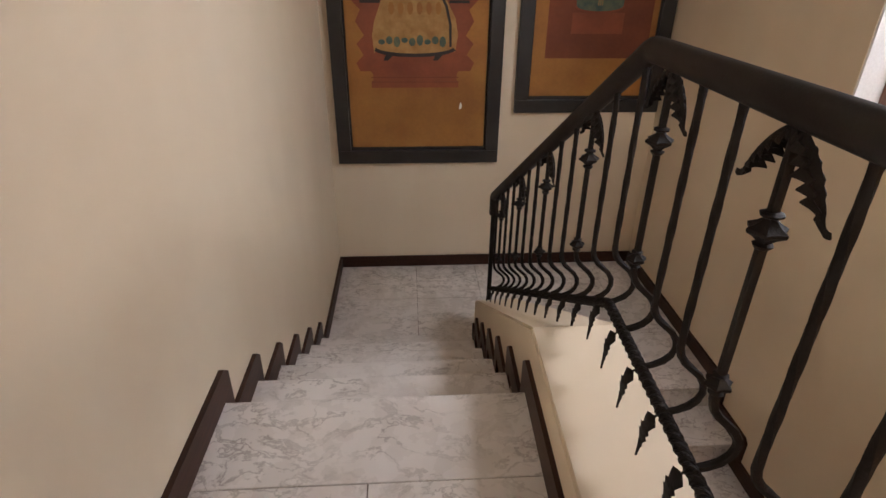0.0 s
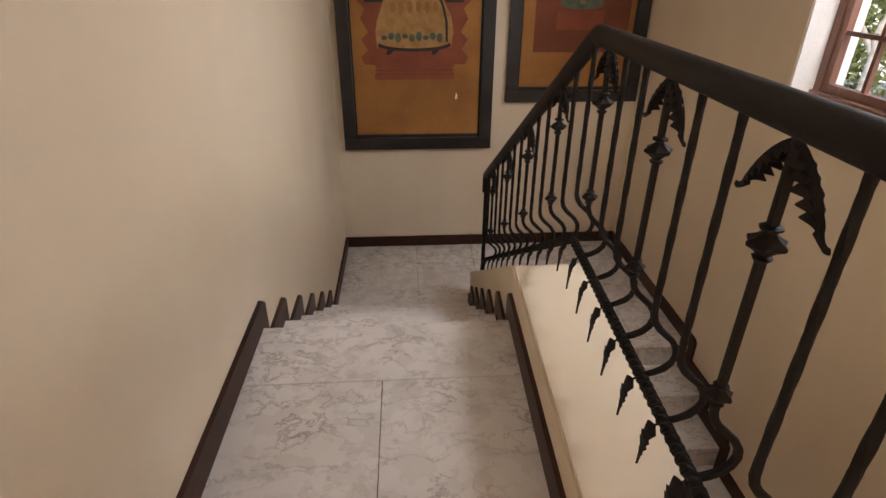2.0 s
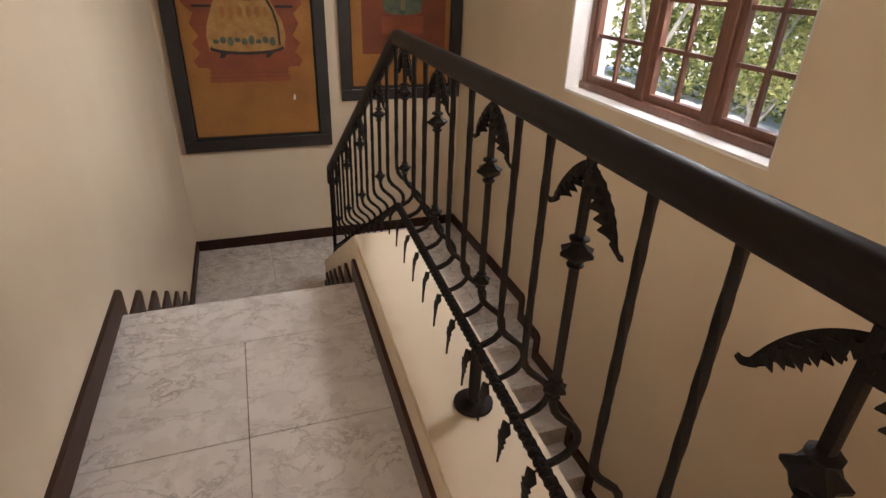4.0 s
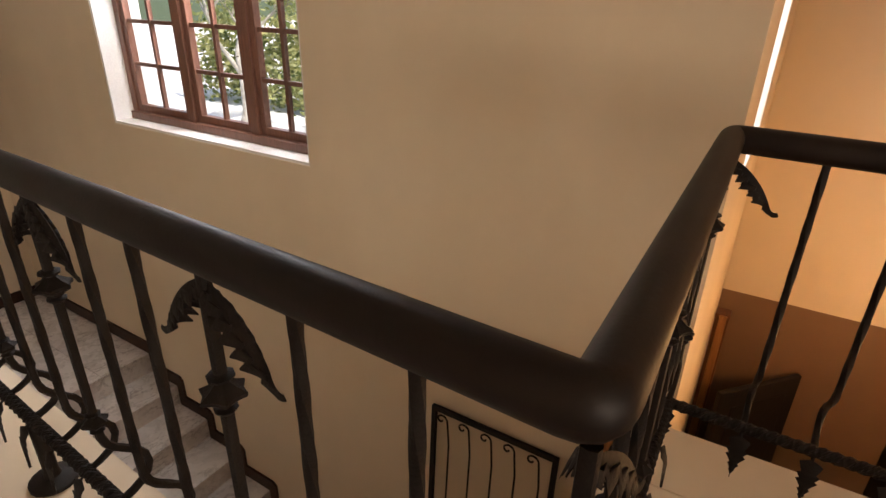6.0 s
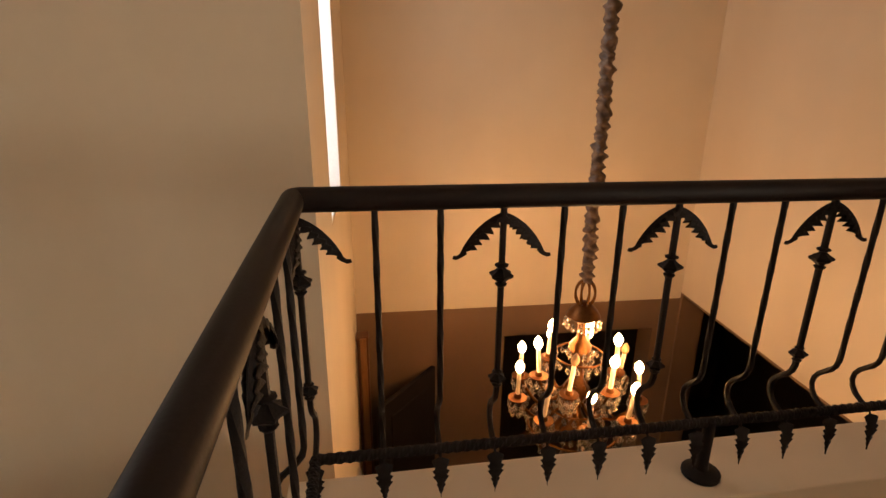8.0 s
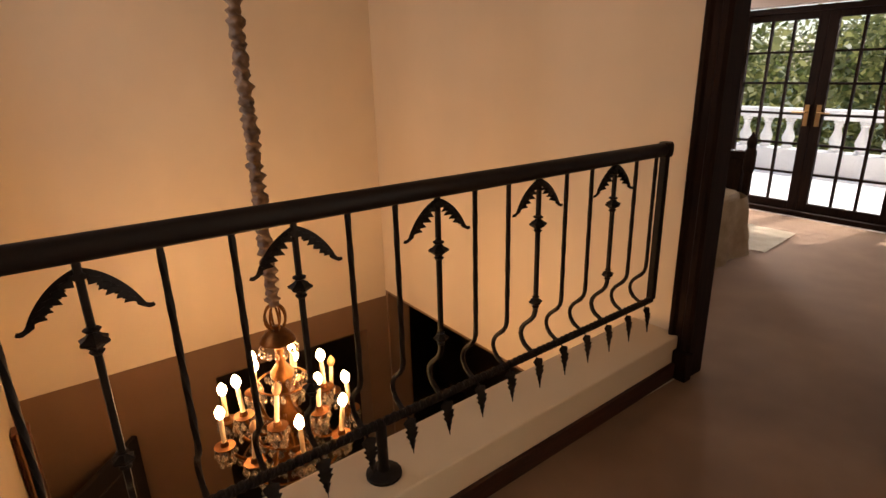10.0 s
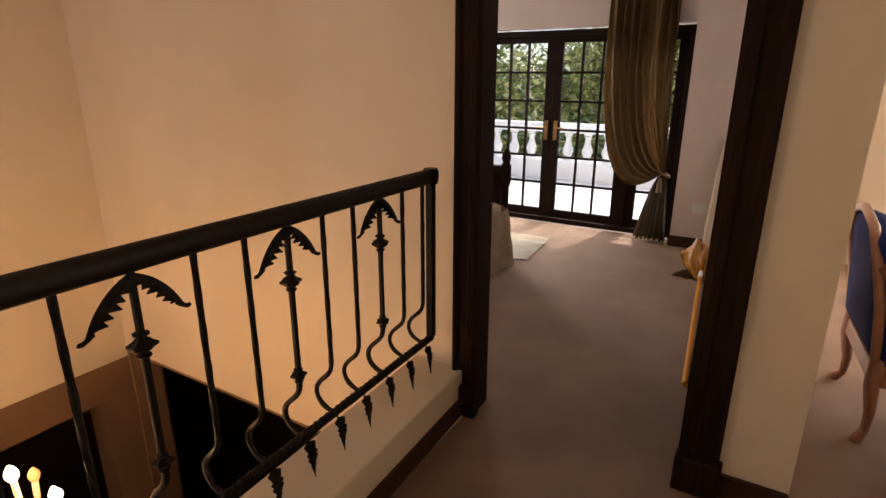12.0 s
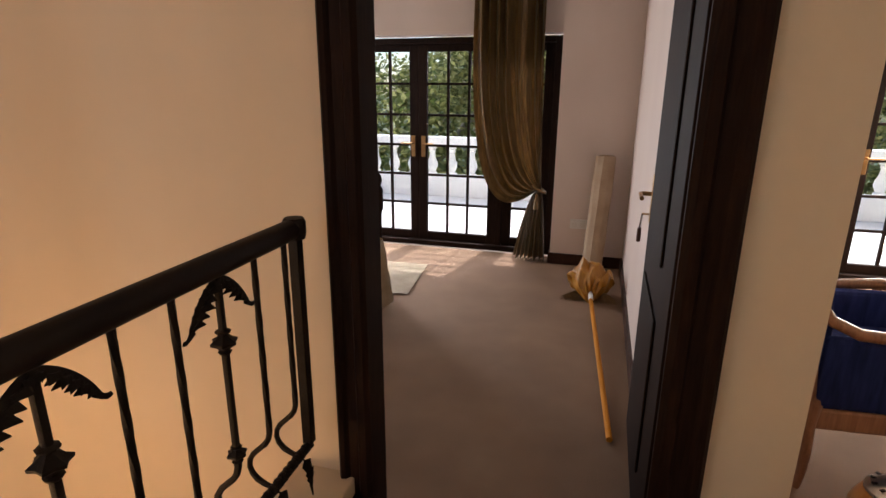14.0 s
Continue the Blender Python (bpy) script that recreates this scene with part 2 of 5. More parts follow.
def sweep(bm, points, section, twist=0.0, scale=None, up=(0, 0, 1), caps=True):
    """Pushes a closed 2D section along a polyline; twist is turns per metre."""
    pts = [Vector(p) for p in points]
    rings, run = [], 0.0
    n_prev = None
    for i, p in enumerate(pts):
        d = (pts[min(i + 1, len(pts) - 1)] - pts[max(i - 1, 0)]).normalized()
        if n_prev is None:
            u = Vector(up)
            if abs(d.dot(u)) > 0.95:
                u = Vector((1, 0, 0))
            n1 = (u - d * d.dot(u)).normalized()
        else:
            n1 = (n_prev - d * d.dot(n_prev)).normalized()
        n_prev = n1
        n2 = d.cross(n1)
        if i:
            run += (p - pts[i - 1]).length
        a = twist * run * 2 * math.pi
        ca, sa = math.cos(a), math.sin(a)
        k = scale[i] if scale else 1.0
        rings.append([bm.verts.new(p + k * ((u * ca - v * sa) * n2 + (u * sa + v * ca) * n1)) for u, v in section])
    m = len(section)
    for r0, r1 in zip(rings, rings[1:]):
        for j in range(m):
            bm.faces.new((r0[j], r0[(j + 1) % m], r1[(j + 1) % m], r1[j]))
    if caps:
        bm.faces.new(rings[0][::-1])
        bm.faces.new(rings[-1])
    return bm


def circle(r, k=10):
    return [(r * math.cos(2 * math.pi * i / k), r * math.sin(2 * math.pi * i / k)) for i in range(k)]


def square(r):
    return [(r, r), (-r, r), (-r, -r), (r, -r)]


def lathe(bm, profile, k=12, origin=(0, 0, 0), star=0.0, squash=1.0):
    """Turned body from (radius, z) pairs; star pulls every second meridian in."""
    o = Vector(origin)
    rings = []
    for r, z in profile:
        rings.append([bm.verts.new(o + Vector((r * (1 - star * (j % 2)) * math.cos(2 * math.pi * j / k),
                                               squash * r * (1 - star * (j % 2)) * math.sin(2 * math.pi * j / k), z))) for j in range(k)])
    for a, b in zip(rings, rings[1:]):
        for j in range(k):
            bm.faces.new((a[j], a[(j + 1) % k], b[(j + 1) % k], b[j]))
    bm.faces.new(rings[0][::-1])
    bm.faces.new(rings[-1])
    return bm


def line(a, b, k):
    a, b = Vector(a), Vector(b)
    return [a.lerp(b, i / (k - 1)) for i in range(k)]


# ---------------------------------------------------------------- plan
CEIL = 2.75
GROUND = -3.05
LEFT_X = -0.632          # stair's outer wall
WIN_X = 2.07             # wall with the stair window
BACK_Y = 4.37            # wall with the paintings
DOOR_Y = -4.06           # wall with the bedroom door
FAR_X = 4.46             # far wall of the hall void
VOID_Y = -1.185          # side wall of the void, with the slit window
FR_Y = -7.62             # garden wall of the rooms
LOW = -1.215
RISE, TREAD = -LOW / 6, 0.337
NOSE0 = 1.34
RISE2, TREAD2, NOSE2 = (LOW - GROUND) / 10, 0.32, 2.62
KERB_Z = 0.215
RAIL_Z = 1.162           # middle of the handrail
T = 0.25


def hole_wall(name, axis, face, thick, u0, u1, z0, z1, holes, material, label):
    """A wall slab along x or y with rectangular openings (u0, u1, z0, z1), cut into blocks round them."""
    bm = bmesh.new()
    us = sorted({u0, u1, *[h[0] for h in holes], *[h[1] for h in holes]})
    zs = sorted({z0, z1, *[h[2] for h in holes], *[h[3] for h in holes]})
    grid = {}

    def solid(i, k):
        if not (0 <= i < len(us) - 1 and 0 <= k < len(zs) - 1):
            return False
        u, z = (us[i] + us[i + 1]) / 2, (zs[k] + zs[k + 1]) / 2
        return not any(h[0] < u < h[1] and h[2] < z < h[3] for h in holes)

    def v(u, w, z):
        key = (round(u, 4), w, round(z, 4))
        if key not in grid:
            t = face + (thick if w else 0)
            grid[key] = bm.verts.new((u, t, z) if axis == "x" else (t, u, z))
        return grid[key]

    for i in range(len(us) - 1):
        for k in range(len(zs) - 1):
            if not solid(i, k):
                continue
            a, b, c, d = us[i], us[i + 1], zs[k], zs[k + 1]
            for w in (0, 1):
                bm.faces.new((v(a, w, c), v(b, w, c), v(b, w, d), v(a, w, d)))
            if not solid(i - 1, k):
                bm.faces.new((v(a, 0, c), v(a, 1, c), v(a, 1, d), v(a, 0, d)))
            if not solid(i + 1, k):
                bm.faces.new((v(b, 0, c), v(b, 1, c), v(b, 1, d), v(b, 0, d)))
            if not solid(i, k - 1):
                bm.faces.new((v(a, 0, c), v(b, 0, c), v(b, 1, c), v(a, 1, c)))
            if not solid(i, k + 1):
                bm.faces.new((v(a, 0, d), v(b, 0, d), v(b, 1, d), v(a, 1, d)))
    return setting(obj(name, bm, material), label, "wall")


# ---------------------------------------------------------------- walls
hole_wall("wall_west", "y", LEFT_X, -T, -1.6, BACK_Y, LOW - 0.3, CEIL, [], CREAM, "cream painted plaster wall beside the upper stair flight")
hole_wall("wall_north", "x", BACK_Y, T, LEFT_X - T, WIN_X + 0.3, GROUND, CEIL, [], CREAM, "cream painted wall behind the half landing")
hole_wall("wall_east", "y", WIN_X, 0.3, VOID_Y, BACK_Y, GROUND, CEIL, [(0.666, 2.38, 0.66, 2.4)], CREAM, "cream painted stairwell wall with a window")
hole_wall("wall_void_side", "x", VOID_Y, 0.3, WIN_X + 0.3, FAR_X + T, GROUND, CEIL, [(2.70, 3.46, 0.755, 2.6)], CREAM, "cream side wall of the hall void with a slit window")
hole_wall("wall_void_far", "y", FAR_X, T, DOOR_Y - T, VOID_Y, -0.535, CEIL, [], CREAM, "cream upper wall of the hall void")
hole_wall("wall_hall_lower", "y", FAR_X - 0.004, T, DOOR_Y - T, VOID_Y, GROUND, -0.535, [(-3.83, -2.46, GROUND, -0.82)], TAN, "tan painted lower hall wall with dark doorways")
hole_wall("wall_south", "x", DOOR_Y, -0.12, 0.21, FAR_X + T, -0.48, CEIL, [(0.56, 1.49, -0.1, 2.10)], CREAM, "cream wall with the bedroom doorway beside the void")
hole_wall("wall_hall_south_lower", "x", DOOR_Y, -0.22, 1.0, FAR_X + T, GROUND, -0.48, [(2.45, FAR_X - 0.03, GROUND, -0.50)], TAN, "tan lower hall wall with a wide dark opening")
hole_wall("wall_landing_back", "x", -1.6, T, -3.2, LEFT_X - T, 0, CEIL, [], CREAM, "cream wall of the upper passage")
hole_wall("wall_passage_west", "y", -3.2, -T, FR_Y, -1.35, 0, CEIL, [], CREAM, "cream wall closing the passage and the sitting room")
hole_wall("wall_garden_bedroom", "x", FR_Y, -T, 0.32, 5.2, -0.2, CEIL, [(1.16, 3.84, -0.1, 1.985)], PINKISH, "pale bedroom wall with french doors")
hole_wall("wall_garden_sitting", "x", FR_Y, -T, -3.45, 0.32, -0.2, CEIL, [(-3.1, -0.62, -0.1, 1.985)], CREAM, "cream sitting room wall with french doors")
hole_wall("wall_between_rooms", "y", 0.21, 0.32, FR_Y, DOOR_Y - 0.12, 0, CEIL, [], PINKISH, "pale wall between bedroom and sitting room")
setting(obj("wall_pier", boxes((0.53, 1.16, FR_Y, -7.43, 0, CEIL)), PINKISH), "pale bedroom pier beside the curtain", "wall")
hole_wall("wall_bedroom_east", "y", 5.0, T, FR_Y - T, DOOR_Y, -0.2, CEIL, [], PINKISH, "pale bedroom wall behind the bed")
setting(obj("ceiling", boxes((-3.5, FAR_X + 0.9, FR_Y - T, BACK_Y + T, CEIL, CEIL + 0.2)), WHITE), "plain white plaster ceiling", "ceiling")
# The lower room's shade is put into these walls' dark colour.
hole_wall("wall_dark_room", "x", -6.0, -0.2, 0.8, 6.6, GROUND, -0.48, [], DIM, "wall closing the unlit room below, coloured dark for its shade")
hole_wall("wall_dark_room_east", "y", 6.4, 0.2, -6.2, VOID_Y, GROUND, -0.48, [], DIM, "wall closing the unlit room below, coloured dark for its shade")
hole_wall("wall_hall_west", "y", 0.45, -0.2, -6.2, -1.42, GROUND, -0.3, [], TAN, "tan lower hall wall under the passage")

# floors: slabs with the carpet, and the marble tiles on the landing
setting(obj("floor_passage", boxes((-3.2, 1.50, DOOR_Y - 0.11, -1.30, -0.3, 0.0)), CARPET), "taupe carpet of the upper passage", "floor")
setting(obj("floor_bedroom", boxes((0.325, 5.0, FR_Y, DOOR_Y - 0.11, -0.3, 0.0)), CARPET), "taupe bedroom carpet", "floor")
setting(obj("floor_sitting_room", boxes((-3.2, 0.325, FR_Y, DOOR_Y - 0.11, -0.3, 0.0)), CARPET), "taupe sitting room carpet", "floor")
setting(obj("floor_slab_edge", boxes((1.50, 1.74, DOOR_Y - 0.11, -1.38, -0.48, 0.0), (0.70, 1.50, -1.38, -1.30, -0.48, 0.0), (-0.64, 0.69, -1.3, 1.28, -0.3, -0.02)), CREAM), "cream painted edge of the upper floor slab", "floor")
# The hall floor takes the same darkened colour in place of shade.
setting(obj("floor_hall", boxes((-1.0, 6.6, -6.2, BACK_Y, GROUND - 0.2, GROUND)), DIM), "hall floor below, coloured dark for its shade", "floor")

landing = setting(obj("floor_landing", boxes((LEFT_X, 0.40, -1.30, NOSE0 - 0.03, -0.02, -0.004)), GROUT), "veined white marble landing with dark joints", "floor")


def tile_bm(x0, x1, y0, y1, z, th=0.02):
    return boxes((x0, x1, y0, y1, z - th, z), bevel=0.0015)


J = 0.0016
for y0, y1 in ((0.455, 0.993), (-0.083, 0.455), (-0.62, -0.083), (-1.30, -0.62)):
    for x0, x1 in ((LEFT_X, -0.12), (-0.12, 0.40)):
        part("tile", tile_bm(x0 + J, x1 - J, y0 + J, y1 - J, 0), MARBLE, landing)

# upper flight
stair = setting(new("staircase"), "white marble staircase with two flights and a half landing", "staircase")
part("tread", boxes((LEFT_X, 0.40, 0.993 + J, NOSE0, -0.03, 0), bevel=0.004), MARBLE, stair)
for i in range(6):
    y = NOSE0 + TREAD * i
    part("riser", boxes((LEFT_X, 0.40, y - 0.045, y - 0.02, -RISE * (i + 1), -RISE * i - 0.03)), MARBLE, stair)
    if i < 5:
        part("tread", boxes((LEFT_X, 0.40, y - 0.02, y + TREAD, -RISE * (i + 1) - 0.03, -RISE * (i + 1)), bevel=0.004), MARBLE, stair)
base_bm = bmesh.new()
prism(base_bm, [(NOSE0 - 0.05, -0.03), *[p for i in range(6) for p in ((NOSE0 + TREAD * i - 0.046, -RISE * (i + 1) - 0.032), (NOSE0 + TREAD * (i + 1) - 0.046, -RISE * (i + 1) - 0.032))][:-1], (NOSE0 + TREAD * 5, LOW - 0.3), (NOSE0 - 0.05, -0.4)],
      lambda u, v, w: (LEFT_X + 0.002 + w, u, v), 1.03)
part("flight_base", base_bm, CREAM, stair)
# half landing
half = setting(obj("floor_half_landing", boxes((LEFT_X, WIN_X, NOSE0 + TREAD * 5 - 0.05, BACK_Y, LOW - 0.25, LOW - 0.02), (0.72, WIN_X, NOSE2 + 0.05, NOSE0 + TREAD * 5, LOW - 0.25, LOW - 0.02)), GROUT), "veined marble half landing under two paintings", "floor")
xs = (LEFT_X, 0.06, 0.60, 1.14, 1.68, WIN_X)
for x0, x1 in zip(xs, xs[1:]):
    for y0, y1 in ((3.80, BACK_Y), (3.24, 3.80), (NOSE2, 3.24)):
        if x1 < 0.7:
            y0 = max(y0, NOSE0 + TREAD * 5 - 0.02)
        elif x0 < 0.7 and y0 < 3.2:
            x0 = 0.73
        part("tile", tile_bm(x0 + J, x1 - J, y0 + J, y1 - J, LOW), MARBLE, half)
# lower flight
for i in range(10):
    y = NOSE2 - TREAD2 * i
    z = LOW - RISE2 * i
    part("riser", boxes((0.70, WIN_X, y + 0.02, y + 0.045, z - RISE2, z - 0.03)), MARBLE, stair)
    if i < 9:
        part("tread", boxes((0.70, WIN_X, y - TREAD2, y + 0.02, z - RISE2 - 0.03, z - RISE2), bevel=0.004), MARBLE, stair)
base_bm = bmesh.new()
prism(base_bm, [(NOSE2 + 0.046, LOW - 0.04), *[p for i in range(10) for p in ((NOSE2 - TREAD2 * i + 0.046, LOW - RISE2 * (i + 1) - 0.032), (NOSE2 - TREAD2 * (i + 1) + 0.046, LOW - RISE2 * (i + 1) - 0.032))][:-1], (NOSE2 - TREAD2 * 9, GROUND), (NOSE2 + 0.046, GROUND)],
      lambda u, v, w: (0.71 + w, u, v), WIN_X - 0.715)
part("flight_base", base_bm, CREAM, stair)


# kerb walls that carry the railing
def skew(y):
    """The landing's railing runs a little out of square: its x at y."""
    return 0.553 + KS * (y - 0.2)


KS = 0.035
FLIGHT_END = 3.30
spine = bmesh.new()
a = [(-1.38, GROUND), (-1.38, KERB_Z), (1.42, KERB_Z), (FLIGHT_END, KERB_Z - (FLIGHT_END - 1.42) * RISE / TREAD), (FLIGHT_END, GROUND)]
prism(spine, a, lambda u, v, w: (skew(u) - 0.180 + w, u, v), 0.315)
bmesh.ops.bevel(spine, geom=[e for e in spine.edges if abs((e.verts[0].co - e.verts[1].co).x) < 0.1 and min(v.co.z for v in e.verts) > -1.2], offset=0.008, segments=2, affect="EDGES")
setting(obj("wall_stair_spine", spine, CREAM_KERB), "cream painted kerb wall under the stair railing", "wall")
def run_out(bm):
    """Turns a straight kerb or board into the void railing's line, which drifts out of square."""
    for v in bm.verts:
        if v.co.x > 1.3:
            v.co.x -= 0.0353 * (v.co.y + 2.6)
    return bm


setting(obj("wall_kerb_passage", run_out(boxes((1.478, 1.745, DOOR_Y, -1.085, -0.48, KERB_Z), (0.69, 1.478, -1.36, -1.085, -0.48, KERB_Z), bevel=0.006)), CREAM_KERB), "cream painted kerb along the edge of the void", "wall")


# skirtings
def skirt_run(name, bm, label="dark stained wooden skirting board"):
    return setting(obj(name, bm, SKIRT), label, "skirting")


def stepped(y0, z0, rise, tread, n, sign, lead, tail, w=0.075, h=0.105):
    """Outline of a stepped skirting over n risers; sign +1 descends towards +y."""
    low, top = [(y0 - sign * lead, z0)], [(y0 - sign * lead, z0 + h)]
    for i in range(n):
        y = y0 + sign * tread * i
        low += [(y, z0 - rise * i), (y, z0 - rise * (i + 1))]
        top += [(y + sign * w * 0.55, z0 + h - rise * i), (y + sign * w, z0 + h - 0.03 - rise * i), (y + sign * w, z0 + h - rise * (i + 1))]
    yl = y0 + sign * (tread * (n - 1) + tail)
    low.append((yl, z0 - rise * n))
    top.append((yl, z0 + h - rise * n))
    return low + top[::-1]


def board(outline, x, th, taper=0.0):
    bm = bmesh.new()
    prism(bm, outline, lambda u, v, w: (x + w + taper * (u - 0.2), u, v), th)
    return bm


LEAD = NOSE0 + 1.30
skirt_run("baseboard_stair_west", board(stepped(NOSE0, 0, RISE, TREAD, 6, 1, LEAD, BACK_Y - NOSE0 - TREAD * 5), LEFT_X, 0.018))
skirt_run("baseboard_stair_spine", board(stepped(NOSE0, 0, RISE, TREAD, 6, 1, LEAD, 0.26), 0.553 - 0.180 - 0.016, 0.017, KS))
skirt_run("baseboard_stair_east", board(stepped(NOSE2, LOW, RISE2, TREAD2, 10, -1, BACK_Y - NOSE2, 0.3), WIN_X - 0.018, 0.018))
skirt_run("baseboard_half_landing", boxes((LEFT_X + 0.018, WIN_X - 0.018, BACK_Y - 0.018, BACK_Y, LOW, LOW + 0.105), bevel=0.003))
skirt_run("baseboard_kerb", run_out(boxes((1.459, 1.478, DOOR_Y + 0.05, -1.378, 0, 0.085), (0.70, 1.459, -1.378, -1.36, 0, 0.085), bevel=0.003)))
skirt_run("baseboard_south", boxes((0.21, 0.427, DOOR_Y, DOOR_Y + 0.018, 0, 0.10), bevel=0.003))
skirt_run("baseboard_pier", boxes((0.53, 1.16, -7.43, -7.412, 0, 0.10), (0.53, 0.548, -7.41, -4.30, 0, 0.10), (1.16, 1.176, FR_Y, -7.42, 0, 0.10), bevel=0.003))

# stair window: red-brown timber casements, each two panes wide, in a white reveal
win = setting(new("window_1"), "red-brown timber casement window with small panes", "window")
WX, WB, WT = 2.20, 0.69, 2.37
setting(obj("window_reveal", boxes((WIN_X + 0.004, WIN_X + 0.30, 0.666, 2.38, 0.66, 0.676), (WIN_X + 0.004, WIN_X + 0.30, 2.368, 2.38, 0.676, 2.4), (WIN_X + 0.004, WIN_X + 0.30, 0.666, 0.678, 0.676, 2.4)), REVEAL), "white painted window reveal and sill", "window")
part("window_frame", boxes((WX, WX + 0.07, 2.32, 2.368, WB, WT), (WX, WX + 0.07, 0.678, 0.726, WB, WT), (WX - 0.02, WX + 0.08, 0.68, 2.366, WB - 0.013, WB + 0.035), (WX, WX + 0.07, 0.68, 2.366, WT - 0.05, WT + 0.03),
                           (WX - 0.005, WX + 0.07, 1.716, 1.778, WB, WT), (WX - 0.005, WX + 0.07, 1.164, 1.226, WB, WT), bevel=0.004), REDWOOD, win)
for y0, y1 in ((0.728, 1.162), (1.228, 1.714), (1.780, 2.318)):
    cas = part("casement", boxes((WX + 0.012, WX + 0.055, y0, y0 + 0.038, WB + 0.037, WT - 0.052), (WX + 0.012, WX + 0.055, y1 - 0.038, y1, WB + 0.037, WT - 0.052), (WX + 0.012, WX + 0.055, y0 + 0.038, y1 - 0.038, WB + 0.037, WB + 0.08), (WX + 0.012, WX + 0.055, y0 + 0.038, y1 - 0.038, WT - 0.095, WT - 0.052), bevel=0.003), REDWOOD, win)
    ym = (y0 + y1) / 2
    zb, zt = WB + 0.08, WT - 0.095
    rows = 6
    bars = boxes((WX + 0.02, WX + 0.045, ym - 0.011, ym + 0.011, zb, zt))
    for k in range(1, rows):
        z = zb + (zt - zb) * k / rows
        box(bars, WX + 0.022, WX + 0.043, y0 + 0.038, y1 - 0.038, z - 0.011, z + 0.011)
    part("glazing_bars", bars, REDWOOD, cas)
    pane = part("pane", boxes((WX + 0.031, WX + 0.034, y0 + 0.03, y1 - 0.03, zb - 0.005, zt + 0.005)), GLASS, cas)
    pane.visible_shadow = False

# slit window
slit = setting(new("window_2"), "tall narrow slit window in a white reveal", "window")
part("window_frame", boxes((2.70, 2.715, VOID_Y + 0.003, VOID_Y + 0.3, 0.755, 2.6), (3.445, 3.46, VOID_Y + 0.003, VOID_Y + 0.3, 0.755, 2.6), (2.715, 3.445, VOID_Y + 0.003, VOID_Y + 0.3, 0.755, 0.77)), REVEAL, slit)
part("pane", boxes((2.715, 3.445, VOID_Y + 0.262, VOID_Y + 0.268, 0.77, 2.6)), FROSTED, slit, "frosted glass")

# bedroom door: casing, lining, leaf
door = setting(new("door_1"), "dark panelled bedroom door standing open with brass lever", "door")
for s, x0, x1 in ((1, 1.462, 1.578), (-1, 0.44, 0.578)):
    bm = bmesh.new()
    w = (x1 - x0) / 0.145
    prof = [(0, 0), (0, 0.018), (0.02, 0.03), (0.05, 0.032), (0.06, 0.022), (0.10, 0.022), (0.115, 0.036), (0.133, 0.040), (0.145, 0.03), (0.145, 0)]
    xi = x0 if s > 0 else x1
    prism(bm, [(u * w, v) for u, v in prof], lambda u, v, h: (xi + s * u, DOOR_Y + v, 0.15 + h), 2.08)
    part("casing", bm, DARKWOOD, door)
    part("plinth", boxes((min(x0, x1) - 0.012, max(x0, x1) + 0.012, DOOR_Y, DOOR_Y + 0.058, 0, 0.15), bevel=0.006), DARKWOOD, door)
    part("jamb", boxes(((1.466, 1.49) if s > 0 else (0.56, 0.585)) + (DOOR_Y - 0.12, DOOR_Y - 0.002, 0, 2.10), bevel=0.003), DARKWOOD, door)
part("casing", boxes((0.44, 1.57, DOOR_Y, DOOR_Y + 0.04, 2.10, 2.24), bevel=0.008), DARKWOOD, door)
leaf_w = pose(0.560, DOOR_Y - 0.14, 0, 0, 0, -90.6)
leafp = part("door_leaf", boxes((0, 0.80, -0.02, 0.02, 0.01, 2.08), bevel=0.003), DARKWOOD, door)
leafp.matrix_world = leaf_w
for z0, z1 in ((0.22, 0.80), (0.98, 1.95)):
    for s in (1, -1):
        pn = part("panel", boxes((0.13, 0.67, s * 0.0205, s * 0.030, z0, z1), bevel=0.007), DARKWOOD, leafp)
hb = bmesh.new()
sweep(hb, [(0.745, 0.02, 1.11), (0.745, 0.065, 1.11), (0.735, 0.07, 1.11), (0.64, 0.07, 1.108)], circle(0.009, 8))
box(hb, 0.725, 0.765, 0.0202, 0.027, 0.99, 1.19, bevel=0.002)
sweep(hb, [(0.745, 0.02, 1.025), (0.745, 0.055, 1.025)], circle(0.004, 6))
part("handle", hb, BRASS, leafp, "worn brass lever handle")
kb = bmesh.new()
sweep(kb, [(0.745, 0.055, 1.025) , (0.745, 0.058, 0.99), (0.745, 0.06, 0.965)], circle(0.003, 6))
box(kb, 0.736, 0.754, 0.052, 0.068, 0.905, 0.965, bevel=0.003)
part("key_tag", kb, REDWOOD, leafp, "key with red-brown tag")

# ---------------------------------------------------------------- wrought iron railing
railing = tagged(new("stair_railing"), "black wrought-iron stair railing with acanthus leaves and twisted bars", "railing")


def knob_bm():
    bm = bmesh.new()
    lathe(bm, [(0.008, -0.034), (0.013, -0.030), (0.017, -0.024), (0.009, -0.021)], 8)
    lathe(bm, [(0.010, -0.020), (0.020, -0.011), (0.033, -0.003), (0.034, 0.003), (0.020, 0.011), (0.010, 0.020)], 12, star=0.25)
    lathe(bm, [(0.009, 0.021), (0.018, 0.025), (0.019, 0.029), (0.008, 0.034)], 8)
    return bm


